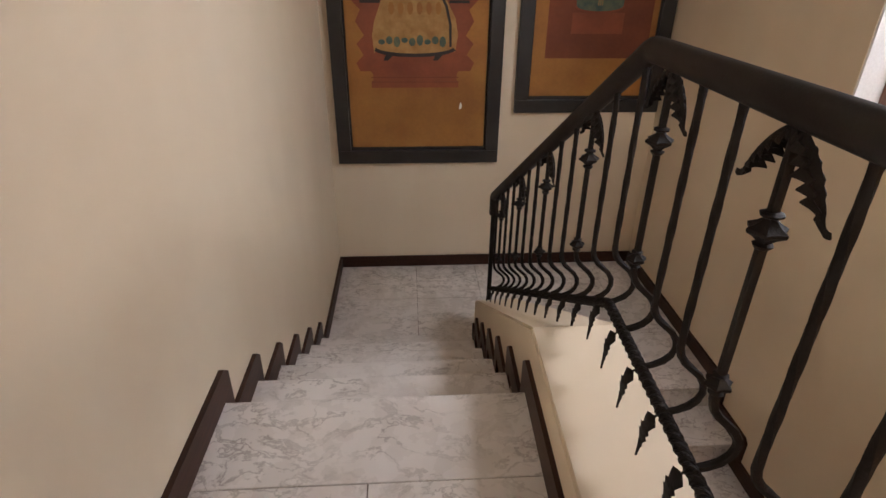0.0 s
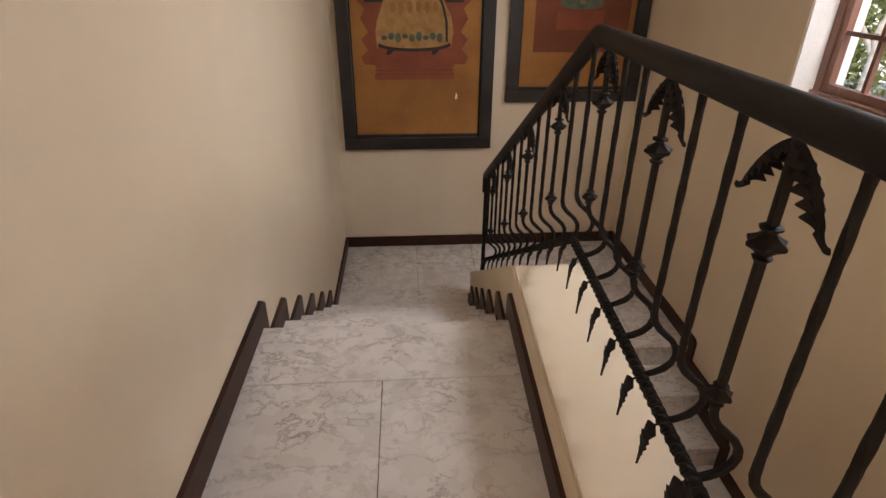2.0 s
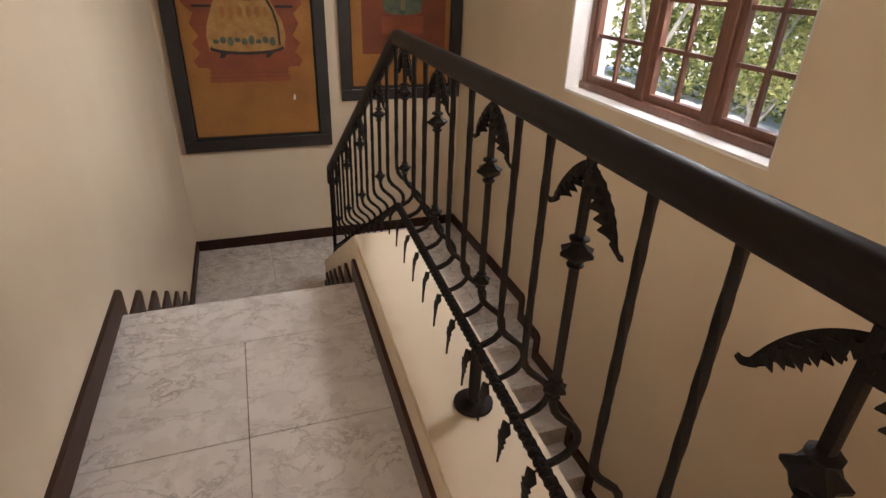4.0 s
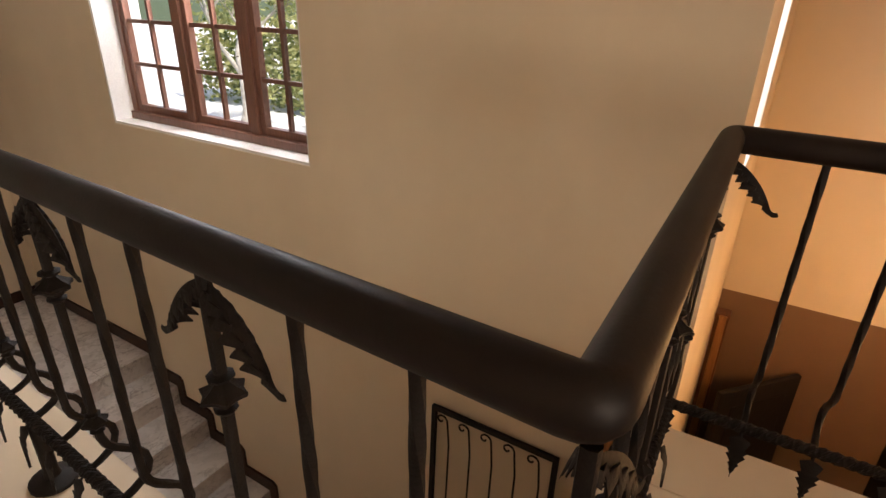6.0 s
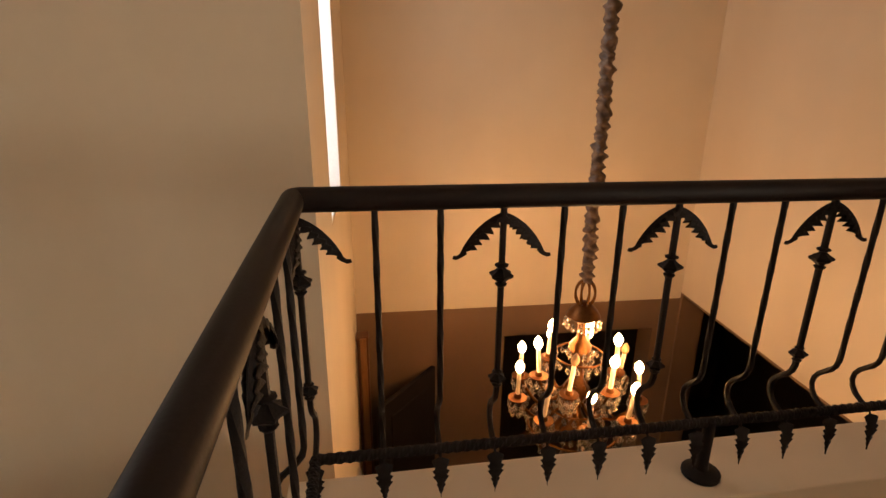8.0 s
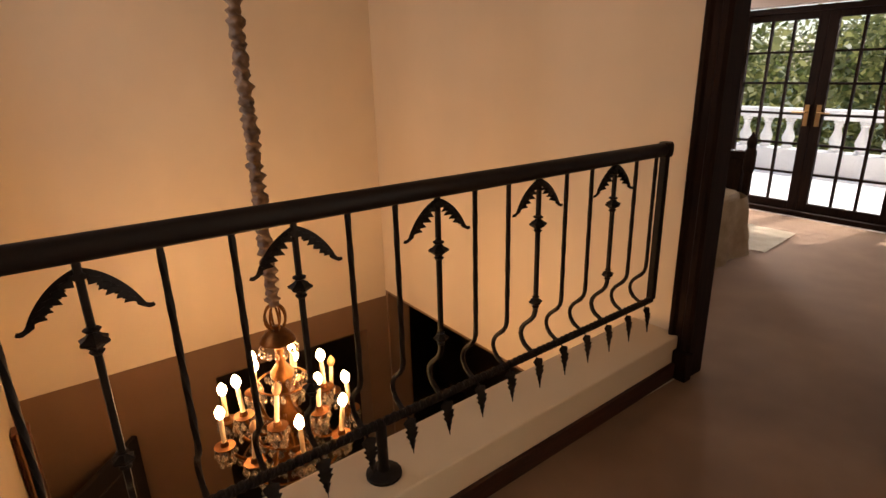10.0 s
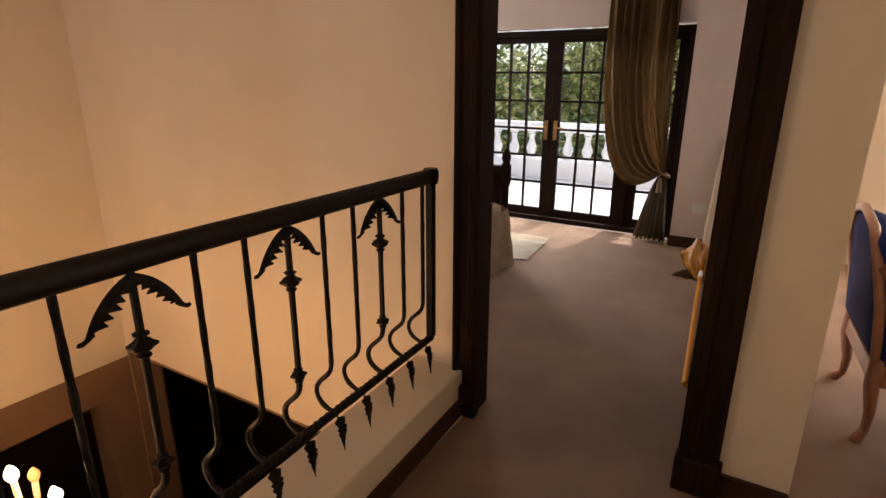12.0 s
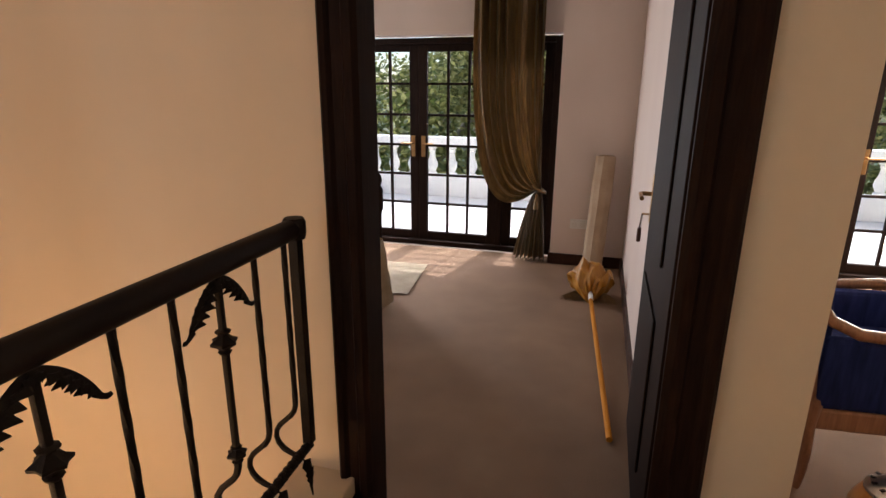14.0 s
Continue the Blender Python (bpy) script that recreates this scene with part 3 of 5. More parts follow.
def small_knob_bm():
    bm = bmesh.new()
    lathe(bm, [(0.008, -0.026), (0.015, -0.021), (0.009, -0.016)], 8)
    lathe(bm, [(0.010, -0.015), (0.026, -0.003), (0.027, 0.003), (0.010, 0.015)], 12, star=0.25)
    lathe(bm, [(0.009, 0.016), (0.015, 0.021), (0.008, 0.026)], 8)
    return bm


def acanthus_bm(side):
    """One drooping acanthus leaf: a ridged blade with a toothed rim and a curled tip."""
    bm = bmesh.new()
    n, k = 34, 7
    spine, rows = [], []
    for i in range(n + 1):
        s = i / n
        ang = 0.28 + 0.99 * s ** 0.75
        if s > 0.84:
            ang -= (s - 0.84) * 11.0
        spine.append(ang)
    x = z = 0.0
    L = 0.178
    pts = []
    for i in range(n + 1):
        pts.append((x, z))
        x += math.cos(spine[i]) * L / n
        z -= math.sin(spine[i]) * L / n
    for i in range(n + 1):
        s = i / n
        w = 0.0205 * (0.30 + 0.70 * math.sin(math.pi * min(1, s * 1.1) ** 0.85) if s < 0.9 else 0.32) * (1 - max(0, s - 0.70) / 0.32)
        tooth = 1 - 0.95 * ((s * 7.5) % 1.0) if 0.1 < s < 0.92 else 0.8
        row = []
        for j in range(-k, k + 1):
            u = j / k
            lim = tooth if abs(u) > 0.35 else 1.0
            yy = u * w * (0.55 + 0.45 * lim)
            drop = (abs(u) ** 1.25) * w * 1.55 * (0.25 + 0.75 * lim) - 0.0035 * math.cos(u * 9)
            nx, nz = -math.sin(spine[i]), -math.cos(spine[i])
            row.append(((pts[i][0] + nx * drop) * side, yy, pts[i][1] + nz * drop))
        rows.append(row)
    top = [[bm.verts.new(p) for p in r] for r in rows]
    bot = [[bm.verts.new((p[0], p[1], p[2] - 0.003)) for p in r] for r in rows]
    m = 2 * k + 1
    for a in range(n):
        for b in range(m - 1):
            bm.faces.new((top[a][b], top[a + 1][b], top[a + 1][b + 1], top[a][b + 1]))
            bm.faces.new((bot[a][b], bot[a][b + 1], bot[a + 1][b + 1], bot[a + 1][b]))
        bm.faces.new((top[a][0], bot[a][0], bot[a + 1][0], top[a + 1][0]))
        bm.faces.new((top[a][-1], top[a + 1][-1], bot[a + 1][-1], bot[a][-1]))
    bm.faces.new([*top[0], *bot[0][::-1]])
    bm.faces.new([*top[-1][::-1], *bot[-1]])
    return bm


def drop_bm():
    """The toothed leaf that a bar ends in: it leaves the lower rail on the floor's side and hangs down, its blade along the rail."""
    bm = bmesh.new()
    n, teeth = 30, 5
    rows = []
    for i in range(n + 1):
        s = i / n
        body = 0.033 * math.sin(math.pi * min(1.0, 0.10 + 0.95 * s) ** 0.8) ** 0.8 if s > 0.16 else 0.006
        saw = 1 - 0.42 * ((s * teeth * 1.2) % 1.0)
        w = max(0.0012, body * saw * (1 - 0.40 * s))
        x = -0.030 * math.sin(min(1.0, s * 2.2) * math.pi / 2) - 0.006 * s
        z = -0.132 * s ** 1.12 + 0.006 * math.sin(math.pi * min(1, s * 3))
        t = 0.0042 * (1 - 0.6 * s)
        rows.append([bm.verts.new(p) for p in ((x - t * 0.4, -w, z), (x - t - 0.003, 0, z), (x - t * 0.4, w, z), (x + t, 0, z))])
    for r0, r1 in zip(rows, rows[1:]):
        for j in range(4):
            bm.faces.new((r0[j], r0[(j + 1) % 4], r1[(j + 1) % 4], r1[j]))
    bm.faces.new(rows[0][::-1])
    bm.faces.new(rows[-1])
    return bm


BAR_Z0, BAR_Z1 = 0.420, 1.140


def bar_bm(twist):
    bm = bmesh.new()
    pts = [(0, 0, z) for z in np.linspace(BAR_Z1, 0.64, 22)]
    pts += [(0.001, 0, 0.605), (0.007, 0, 0.583), (0.020, 0, 0.564), (0.040, 0, 0.545), (0.060, 0, 0.526), (0.074, 0, 0.503), (0.077, 0, 0.480), (0.070, 0, 0.458), (0.054, 0, 0.440), (0.030, 0, 0.428), (0, 0, BAR_Z0)]
    sweep(bm, pts, [(0.0068, 0.0068), (0, 0.0088), (-0.0068, 0.0068), (-0.0088, 0), (-0.0068, -0.0068), (0, -0.0088), (0.0068, -0.0068), (0.0088, 0)] if not twist else [(0.0064, 0.0064), (0, 0.0083), (-0.0064, 0.0064), (-0.0083, 0), (-0.0064, -0.0064), (0, -0.0083), (0.0064, -0.0064), (0.0083, 0)], twist)
    return bm


meshes = {}


def shared(key, make, mat, ang=35):
    if key not in meshes:
        ob = obj(key, make(), mat)
        smooth(ob, ang)
        meshes[key] = ob.data
        bpy.data.objects.remove(ob)
    return meshes[key]


def put(name, me, parent, m):
    ob = new(name, me)
    ob.parent = parent
    ob.matrix_world = m
    return ob


def baluster(x, y, dz, facing, kind, turns=(90, 90), drop=True):
    """facing: the turn that brings local +x to the void's side."""
    m = pose(x, y, dz, 0, 0, facing)
    bar = put("baluster", shared("bar", lambda: bar_bm(0), IRON) if kind else shared("twisted_bar", lambda: bar_bm(2.4), IRON), railing, m)
    if kind:
        put("collar", shared("collar_big", knob_bm, IRON), bar, m @ pose(0, 0, 0.955))
        put("collar", shared("collar_small", small_knob_bm, IRON), bar, m @ pose(0, 0, 0.645))
        for s in (1, -1):
            put("leaf", shared("leaf_%d" % s, lambda: acanthus_bm(s), IRON, 60), bar, m @ pose(0, 0, 1.122, 0, 0, turns[0] if s > 0 else turns[1]))
    if drop:
        put("finial", shared("finial", drop_bm, IRON), bar, m @ pose(0, 0, 0.416))


PEAK = 1.25
RS = 0.050


def rx_(y):
    """The landing railing's x at y."""
    return 0.546 + RS * (y - 0.2)


def px_(y):
    """The passage railing's x at y."""
    return 1.536 - 0.0353 * (y + 1.195)


A = (rx_(-1.222), -1.222)
B = (px_(-1.195), -1.195)
C = (px_(-3.935), -3.935)
SLOPE = RISE / TREAD
# landing run, from the peak to corner A
pitch = 0.4665
knots = (1.118, 0.652, 0.186, -0.252, -0.742, -1.222)
for k, (ya, yb) in enumerate(zip(knots, knots[1:])):
    for j in range(3):
        y = ya + (yb - ya) * j / 3
        baluster(rx_(y), y, 0, math.degrees(-RS), j == 0)
# flight run
NEWEL = 3.27


def fx(y):
    return rx_(PEAK) - 0.012 * (y - PEAK)


for i in range(1, 14):
    y = knots[0] + pitch * i / 3
    if PEAK + 0.02 < y < NEWEL - 0.06:
        baluster(fx(y), y, -(y - PEAK) * SLOPE, 0, i % 3 == 0)
# short run A to B
for i in range(1, 6):
    x = A[0] + (B[0] - A[0]) * i / 6
    baluster(x, A[1] + (B[1] - A[1]) * i / 6, 0, 90, i == 3)
baluster(B[0], B[1], 0, 0, True, (-90, 0))
baluster(A[0], A[1], 0, 0, True, (-14, 194))
# long run B to C
for i in range(1, 18):
    y = -1.222 - 0.489 * (i / 3) + 0.0039 * (i / 3) ** 2
    if y > C[1] + 0.05:
        baluster(px_(y), y, -0.006 - 0.002 * i / 3, 0, i % 3 == 0)
# handrail: one oval tube along all runs
hr = [(0.031 * math.cos(t), 0.028 * math.sin(t)) for t in np.linspace(0, 2 * math.pi, 17)[:-1]]


def corner(p, q, r, rad=0.03, k=4):
    p, q, r = Vector(p), Vector(q), Vector(r)
    a, b = q + (p - q).normalized() * rad, q + (r - q).normalized() * rad
    return [a.lerp(q, i / k).lerp(q.lerp(b, i / k), i / k) for i in range(k + 1)]


def path(ps, rad=0.03):
    out = [Vector(ps[0])]
    for p, q, r in zip(ps, ps[1:], ps[2:]):
        out += corner(p, q, r, rad)
    return out + [Vector(ps[-1])]


znew = RAIL_Z - 0.024 - (NEWEL - PEAK) * SLOPE
smooth(part("handrail", sweep(bmesh.new(), path([(fx(NEWEL), NEWEL + 0.005, znew - 0.13), (fx(NEWEL), NEWEL, znew), (rx_(PEAK), PEAK, RAIL_Z - 0.024), (*A, RAIL_Z + 0.010), (*B, RAIL_Z + 0.003), (*C, RAIL_Z - 0.034)], 0.022), hr), HANDRAIL, railing, "smooth black handrail"), 50)


def fine(ps, step=0.012):
    out = []
    for a, b in zip(ps, ps[1:]):
        k = max(2, int((Vector(b) - Vector(a)).length / step))
        out += line(a, b, k)[: -1]
    return out + [Vector(ps[-1])]


LOWZ = 0.420
for ps in ([(fx(NEWEL), NEWEL, LOWZ - (NEWEL - PEAK) * SLOPE), (rx_(PEAK), PEAK, LOWZ)], [(rx_(PEAK), PEAK, LOWZ), (*A, LOWZ)], [(*A, LOWZ), (*B, LOWZ)], [(*B, LOWZ), (*C, LOWZ - 0.015)]):
    part("lower_rail", sweep(bmesh.new(), fine(ps), [(0.0155 * (1 + 0.13 * math.cos(4 * t)) * math.cos(t), 0.0155 * (1 + 0.13 * math.cos(4 * t)) * math.sin(t)) for t in np.linspace(0, 2 * math.pi, 17)[:-1]], 9.0), IRON, railing, "twisted black iron bar")
part("newel", boxes((fx(NEWEL) - 0.014, fx(NEWEL) + 0.014, NEWEL - 0.014, NEWEL + 0.014, znew - 0.98, znew - 0.02), bevel=0.003), IRON, railing)
part("end_post", boxes((C[0] - 0.016, C[0] + 0.016, C[1] - 0.016, C[1] + 0.016, 0.41, RAIL_Z - 0.045), bevel=0.003), IRON, railing)
smooth(part("end_cap", lathe(bmesh.new(), [(0.030, -0.03), (0.034, -0.01), (0.034, 0.02), (0.028, 0.032)], 16, (C[0], C[1], RAIL_Z - 0.034)), HANDRAIL, railing))
for x, y in ((rx_(0.175), 0.175), (px_(-2.40), -2.40)):
    bm = bmesh.new()
    lathe(bm, [(0.060, 0), (0.060, 0.010), (0.050, 0.016), (0.022, 0.024), (0.018, 0.04), (0.018, LOWZ - KERB_Z)], 18, (x, y, KERB_Z))
    smooth(part("base_plate", bm, IRON, railing))

# ---------------------------------------------------------------- french doors


def french_doors(name, label, x0, x1, leaves, y=FR_Y):
    f = setting(new(name), label, "french doors")
    head = 1.965
    part("frame", boxes((x0, x0 + 0.07, y - 0.16, y - 0.06, 0, head), (x1 - 0.07, x1, y - 0.16, y - 0.06, 0, head), (x0 + 0.07, x1 - 0.07, y - 0.16, y - 0.06, head - 0.05, head), (x0 + 0.07, x1 - 0.07, y - 0.17, y - 0.04, 0, 0.05), bevel=0.004), DARKWOOD, f)
    for a, b in zip(leaves, leaves[1:]):
        if b[0] - a[1] > 0.01:
            part("mullion", boxes((a[1] + 0.002, b[0] - 0.002, y - 0.15, y - 0.075, 0.05, head - 0.05), bevel=0.004), DARKWOOD, f)
    for a, b, hand in leaves:
        zb, zt = 0.05, head - 0.052
        lf = part("door_leaf", boxes((a, a + 0.086, y - 0.14, y - 0.095, zb, zt), (b - 0.086, b, y - 0.14, y - 0.095, zb, zt), (a + 0.086, b - 0.086, y - 0.14, y - 0.095, zb, zb + 0.08), (a + 0.086, b - 0.086, y - 0.14, y - 0.095, zt - 0.065, zt), bevel=0.004), DARKWOOD, f)
        ga, gb, gz0, gz1 = a + 0.086, b - 0.086, zb + 0.08, zt - 0.065
        cols = max(1, round((gb - ga) / 0.215))
        bars = bmesh.new()
        for k in range(1, cols):
            xx = ga + (gb - ga) * k / cols
            box(bars, xx - 0.011, xx + 0.011, y - 0.135, y - 0.105, gz0, gz1)
        for k in range(1, 6):
            zz = gz0 + (gz1 - gz0) * k / 6
            box(bars, ga, gb, y - 0.133, y - 0.107, zz - 0.011, zz + 0.011)
        part("glazing_bars", bars, DARKWOOD, lf)
        part("pane", boxes((ga - 0.005, gb + 0.005, y - 0.121, y - 0.118, gz0 - 0.005, gz1 + 0.005)), GLASS, lf).visible_shadow = False
        if hand:
            hx = a + 0.05 if hand > 0 else b - 0.05
            h = bmesh.new()
            box(h, hx - 0.02, hx + 0.02, y - 0.0945, y - 0.085, 0.88, 1.08, bevel=0.002)
            sweep(h, [(hx, y - 0.09, 1.01), (hx, y - 0.045, 1.01), (hx + hand * 0.11, y - 0.04, 1.01)], circle(0.008, 8))
            part("handle", h, BRASS, lf, "brass lever handle")
    return f


french_doors("door_2", "dark timber french doors with small panes onto a terrace", 1.165, 3.835, [(1.235, 1.66, 0), (1.72, 2.499, -1), (2.501, 3.28, 1), (3.34, 3.765, 0)])
french_doors("door_3", "dark timber french doors of the sitting room", -3.1, -0.62, [(-3.03, -2.49, 0), (-2.43, -1.812, 1), (-1.81, -1.192, -1), (-1.13, -0.69, 0)])


# ---------------------------------------------------------------- paintings
def gold_ground(name):
    return mottled(name, (0.25, 0.098, 0.018), (0.36, 0.16, 0.032), 2.5, 0.75, fine=35, bumps=0.05)


PAPER = gold_ground("aged_ochre_silk")
RED = mottled("faded_red_paint", (0.19, 0.045, 0.018), (0.26, 0.07, 0.028), 6, 0.8, fine=40)
MAROON = mottled("dark_rust_paint", (0.14, 0.034, 0.012), (0.19, 0.05, 0.02), 3, 0.8, fine=30)
ROBE = mottled("ochre_robe_paint", (0.30, 0.145, 0.04), (0.42, 0.24, 0.08), 14, 0.8, fine=45)
INK = mottled("dark_ink_paint", (0.02, 0.016, 0.014), (0.04, 0.03, 0.025), 10, 0.8)
GREEN = mottled("blue_green_paint", (0.05, 0.085, 0.07), (0.12, 0.14, 0.08), 18, 0.8)
FRAMEW = mottled("dark_grey_frame_lacquer", (0.014, 0.012, 0.011), (0.026, 0.022, 0.020), 5, 0.42, fine=80, bumps=0.08)
MOUNT = mottled("black_frame_rebate", (0.012, 0.010, 0.009), (0.020, 0.017, 0.015), 5, 0.6)


def flat(outline, x0, z0, y, th=0.0015):
    bm = bmesh.new()
    prism(bm, outline, lambda u, v, w: (x0 + u, y - w, z0 + v), th)
    return bm


def picture(x0, x1, z0, z1, fw, label):
    p = thing("painting", label, "painting", at=pose(x0, BACK_Y, z0))
    w, h = x1 - x0, z1 - z0
    d = 0.055
    bm = bmesh.new()
    for a in ((0, w, -d, -0.004, 0, fw), (0, w, -d, -0.004, h - fw, h), (0, fw, -d, -0.004, fw, h - fw), (w - fw, w, -d, -0.004, fw, h - fw)):
        box(bm, *a, bevel=0.004)
    part("frame", bm, FRAMEW, p, "dark grey lacquered frame")
    part("mount", boxes((fw, w - fw, -0.018, -0.006, fw, h - fw)), MOUNT, p)
    part("silk", boxes((fw + 0.016, w - fw - 0.016, -0.024, -0.0185, fw + 0.03, h - fw - 0.03)), PAPER, p)
    return p


def arc(cx, cz, rx, rz, a0, a1, k=14):
    return [(cx + rx * math.cos(radians(a0 + (a1 - a0) * i / k)), cz + rz * math.sin(radians(a0 + (a1 - a0) * i / k))) for i in range(k + 1)]


P1 = picture(-0.565, 0.755, -0.205, 2.21, 0.105, "tall framed ochre silk painting of a robed seated figure")
# plain shapes: throne, robe, base, trims, all in the silk's own coordinates
Y1 = -0.0245


def stroke(p, name, outline, mat, lift):
    part(name, flat(outline, 0, 0, Y1 - lift), mat, p)


stroke(P1, "throne_base", [(0.30, 0.615), (0.98, 0.615), (0.98, 0.66), (0.965, 0.67), (0.965, 0.715), (0.98, 0.74), (0.30, 0.74), (0.315, 0.715), (0.315, 0.67), (0.30, 0.66)], RED, 0)
for z in (0.655, 0.69):
    stroke(P1, "throne_line", [(0.30, z), (0.98, z), (0.98, z + 0.006), (0.30, z + 0.006)], MAROON, 0.002)
side = [(0.22, 0.74), (0.19, 0.80), (0.25, 0.86), (0.20, 0.94), (0.26, 1.00), (0.20, 1.10), (0.24, 1.18), (0.16, 1.26), (0.20, 1.36), (0.13, 1.46), (0.24, 1.56)]
stroke(P1, "throne", side + [(1.08, 1.56), (1.16, 1.46), (1.09, 1.36), (1.13, 1.26), (1.05, 1.18), (1.09, 1.10), (1.03, 1.00), (1.09, 0.94), (1.04, 0.86), (1.10, 0.80), (1.07, 0.74)], RED, 0.0005)
stroke(P1, "robe", [(0.33, 0.87), *arc(0.64, 0.90, 0.30, 0.05, 190, 350), (0.95, 0.88), (0.97, 1.0), (0.95, 1.12), (0.88, 1.25), (0.80, 1.40), (0.84, 1.55), (0.80, 1.80), (0.48, 1.80), (0.44, 1.55), (0.48, 1.40), (0.40, 1.25), (0.34, 1.10), (0.32, 1.0)], ROBE, 0.003)
stroke(P1, "robe_hem", [(0.33, 0.885), *[(u, v) for u, v in arc(0.64, 0.90, 0.31, 0.055, 190, 350)], (0.96, 0.885), *[(u, v + 0.018) for u, v in arc(0.64, 0.905, 0.30, 0.052, 350, 190)]], INK, 0.005)
for k in range(9):
    u = 0.39 + 0.058 * k
    stroke(P1, "robe_ornament", arc(u, 0.955 + 0.012 * (k % 2), 0.026, 0.02 + 0.01 * (k % 3), 0, 350, 8), GREEN, 0.005)
for k in range(6):
    stroke(P1, "robe_ornament", arc(0.47 + 0.07 * k, 1.19, 0.022, 0.045, 0, 350, 9), PAPER, 0.005)
stroke(P1, "robe_edge", [(0.82, 1.30), (0.87, 1.20), (0.90, 1.08), (0.905, 0.92), (0.922, 0.92), (0.92, 1.08), (0.888, 1.21), (0.838, 1.31)], INK, 0.0055)
stroke(P1, "belt", [(0.48, 1.31), (0.56, 1.285), (0.70, 1.28), (0.83, 1.31), (0.83, 1.33), (0.70, 1.30), (0.56, 1.305), (0.49, 1.33)], INK, 0.0055)
for u in (0.24, 0.90):
    stroke(P1, "armrest", [(u, 1.225), (u + 0.15, 1.225), (u + 0.15, 1.245), (u, 1.245)], INK, 0.0055)
for u in (0.40, 0.78):
    stroke(P1, "foot", [(u, 0.82), (u + 0.035, 0.82), (u + 0.075, 0.86), (u + 0.02, 0.865)], INK, 0.0055)
stroke(P1, "tear", [(0.99, 0.44), (1.01, 0.45), (1.012, 0.48), (1.0, 0.50), (0.992, 0.47)], WHITE, 0.001)

P2 = picture(0.872, 2.055, 0.210, 2.21, 0.100, "framed ochre silk painting with a dark rust panel")
stroke(P2, "panel", [(0.215, 0.42), (1.02, 0.42), (1.02, 1.85), (0.215, 1.85)], MAROON, 0)
stroke(P2, "throne_base", [(0.40, 0.60), (0.80, 0.60), (0.80, 0.75), (0.40, 0.75)], RED, 0.002)
stroke(P2, "robe", [(0.42, 0.80), *arc(0.60, 0.80, 0.18, 0.045, 180, 360), (0.80, 1.1), (0.72, 1.4), (0.48, 1.4), (0.40, 1.1)], GREEN, 0.0035)
stroke(P2, "robe_hem", [*arc(0.60, 0.80, 0.19, 0.055, 180, 360), *arc(0.60, 0.80, 0.18, 0.04, 360, 180)], RED, 0.005)
for k in range(3):
    stroke(P2, "robe_ornament", [(0.585 + 0.014 * k, 0.80), (0.590 + 0.014 * k, 0.80), (0.590 + 0.014 * k, 1.0), (0.585 + 0.014 * k, 1.0)], ROBE, 0.0055)

# ---------------------------------------------------------------- chandelier
CX, CY, CT = 0.0, 0.0, 1.92
ch = thing("chandelier", "gilt and crystal chandelier with lit candle bulbs on a sleeved chain", "chandelier")
SLEEVE = mottled("crumpled_silk_sleeve", (0.07, 0.037, 0.020), (0.23, 0.14, 0.082), 30, 0.55, fine=90, bumps=0.3)
CANDLE = mottled("ivory_candle_tube", (0.72, 0.58, 0.40), (0.80, 0.66, 0.48), 10, 0.5)

sl = bmesh.new()
nz, nk = 360, 18
rings = []
for i in range(nz + 1):
    z = 0.56 + (CT - 0.04 - 0.06) * i / nz
    ring = []
    for j in range(nk):
        a = 2 * math.pi * j / nk
        r = 0.024 + 0.013 * noise.noise((math.cos(a) * 1.1, math.sin(a) * 1.1, z * 52)) + 0.006 * math.sin(z * 150 + 2 * a + 5 * noise.noise((z * 12, 0, 0)))
        ring.append(sl.verts.new((CX + r * math.cos(a) + 0.006 * math.sin(z * 9), CY + r * math.sin(a), z)))
    rings.append(ring)
for a, b in zip(rings, rings[1:]):
    for j in range(nk):
        sl.faces.new((a[j], a[(j + 1) % nk], b[(j + 1) % nk], b[j]))
sl.faces.new(rings[0][::-1]), sl.faces.new(rings[-1])
smooth(part("chain_sleeve", sl, SLEEVE, ch, "ruffled fabric chain sleeve"), 80)
smooth(part("ceiling_rose", lathe(bmesh.new(), [(0.02, -0.09), (0.03, -0.06), (0.065, -0.035), (0.07, -0.0)], 18, (CX, CY, 0.5 + CT)), AGED, ch))
hoop = bmesh.new()
for s in range(4):
    a = math.pi * s / 4
    pts = [(CX + 0.045 * math.cos(t) * math.cos(a), CY + 0.045 * math.cos(t) * math.sin(a), 0.50 + 0.06 * math.sin(t)) for t in np.linspace(0, 2 * math.pi, 18)]
    sweep(hoop, pts, circle(0.005, 6))
part("hanging_ring", hoop, AGED, ch)
smooth(part("stem", lathe(bmesh.new(), [(0.012, -0.44), (0.03, -0.41), (0.05, -0.36), (0.035, -0.30), (0.075, -0.24), (0.09, -0.18), (0.05, -0.13), (0.028, -0.08), (0.045, -0.02), (0.06, 0.03), (0.03, 0.08), (0.022, 0.16), (0.045, 0.21), (0.05, 0.25), (0.02, 0.29), (0.018, 0.36), (0.06, 0.385), (0.075, 0.395), (0.062, 0.42), (0.02, 0.46)], 18, (CX, CY, 0)), AGED, ch), 50)


def flame_bm():
    bm = bmesh.new()
    lathe(bm, [(0.007, 0), (0.0155, 0.010), (0.0195, 0.023), (0.018, 0.036), (0.012, 0.047), (0.005, 0.056), (0.001, 0.060)], 10)
    return bm


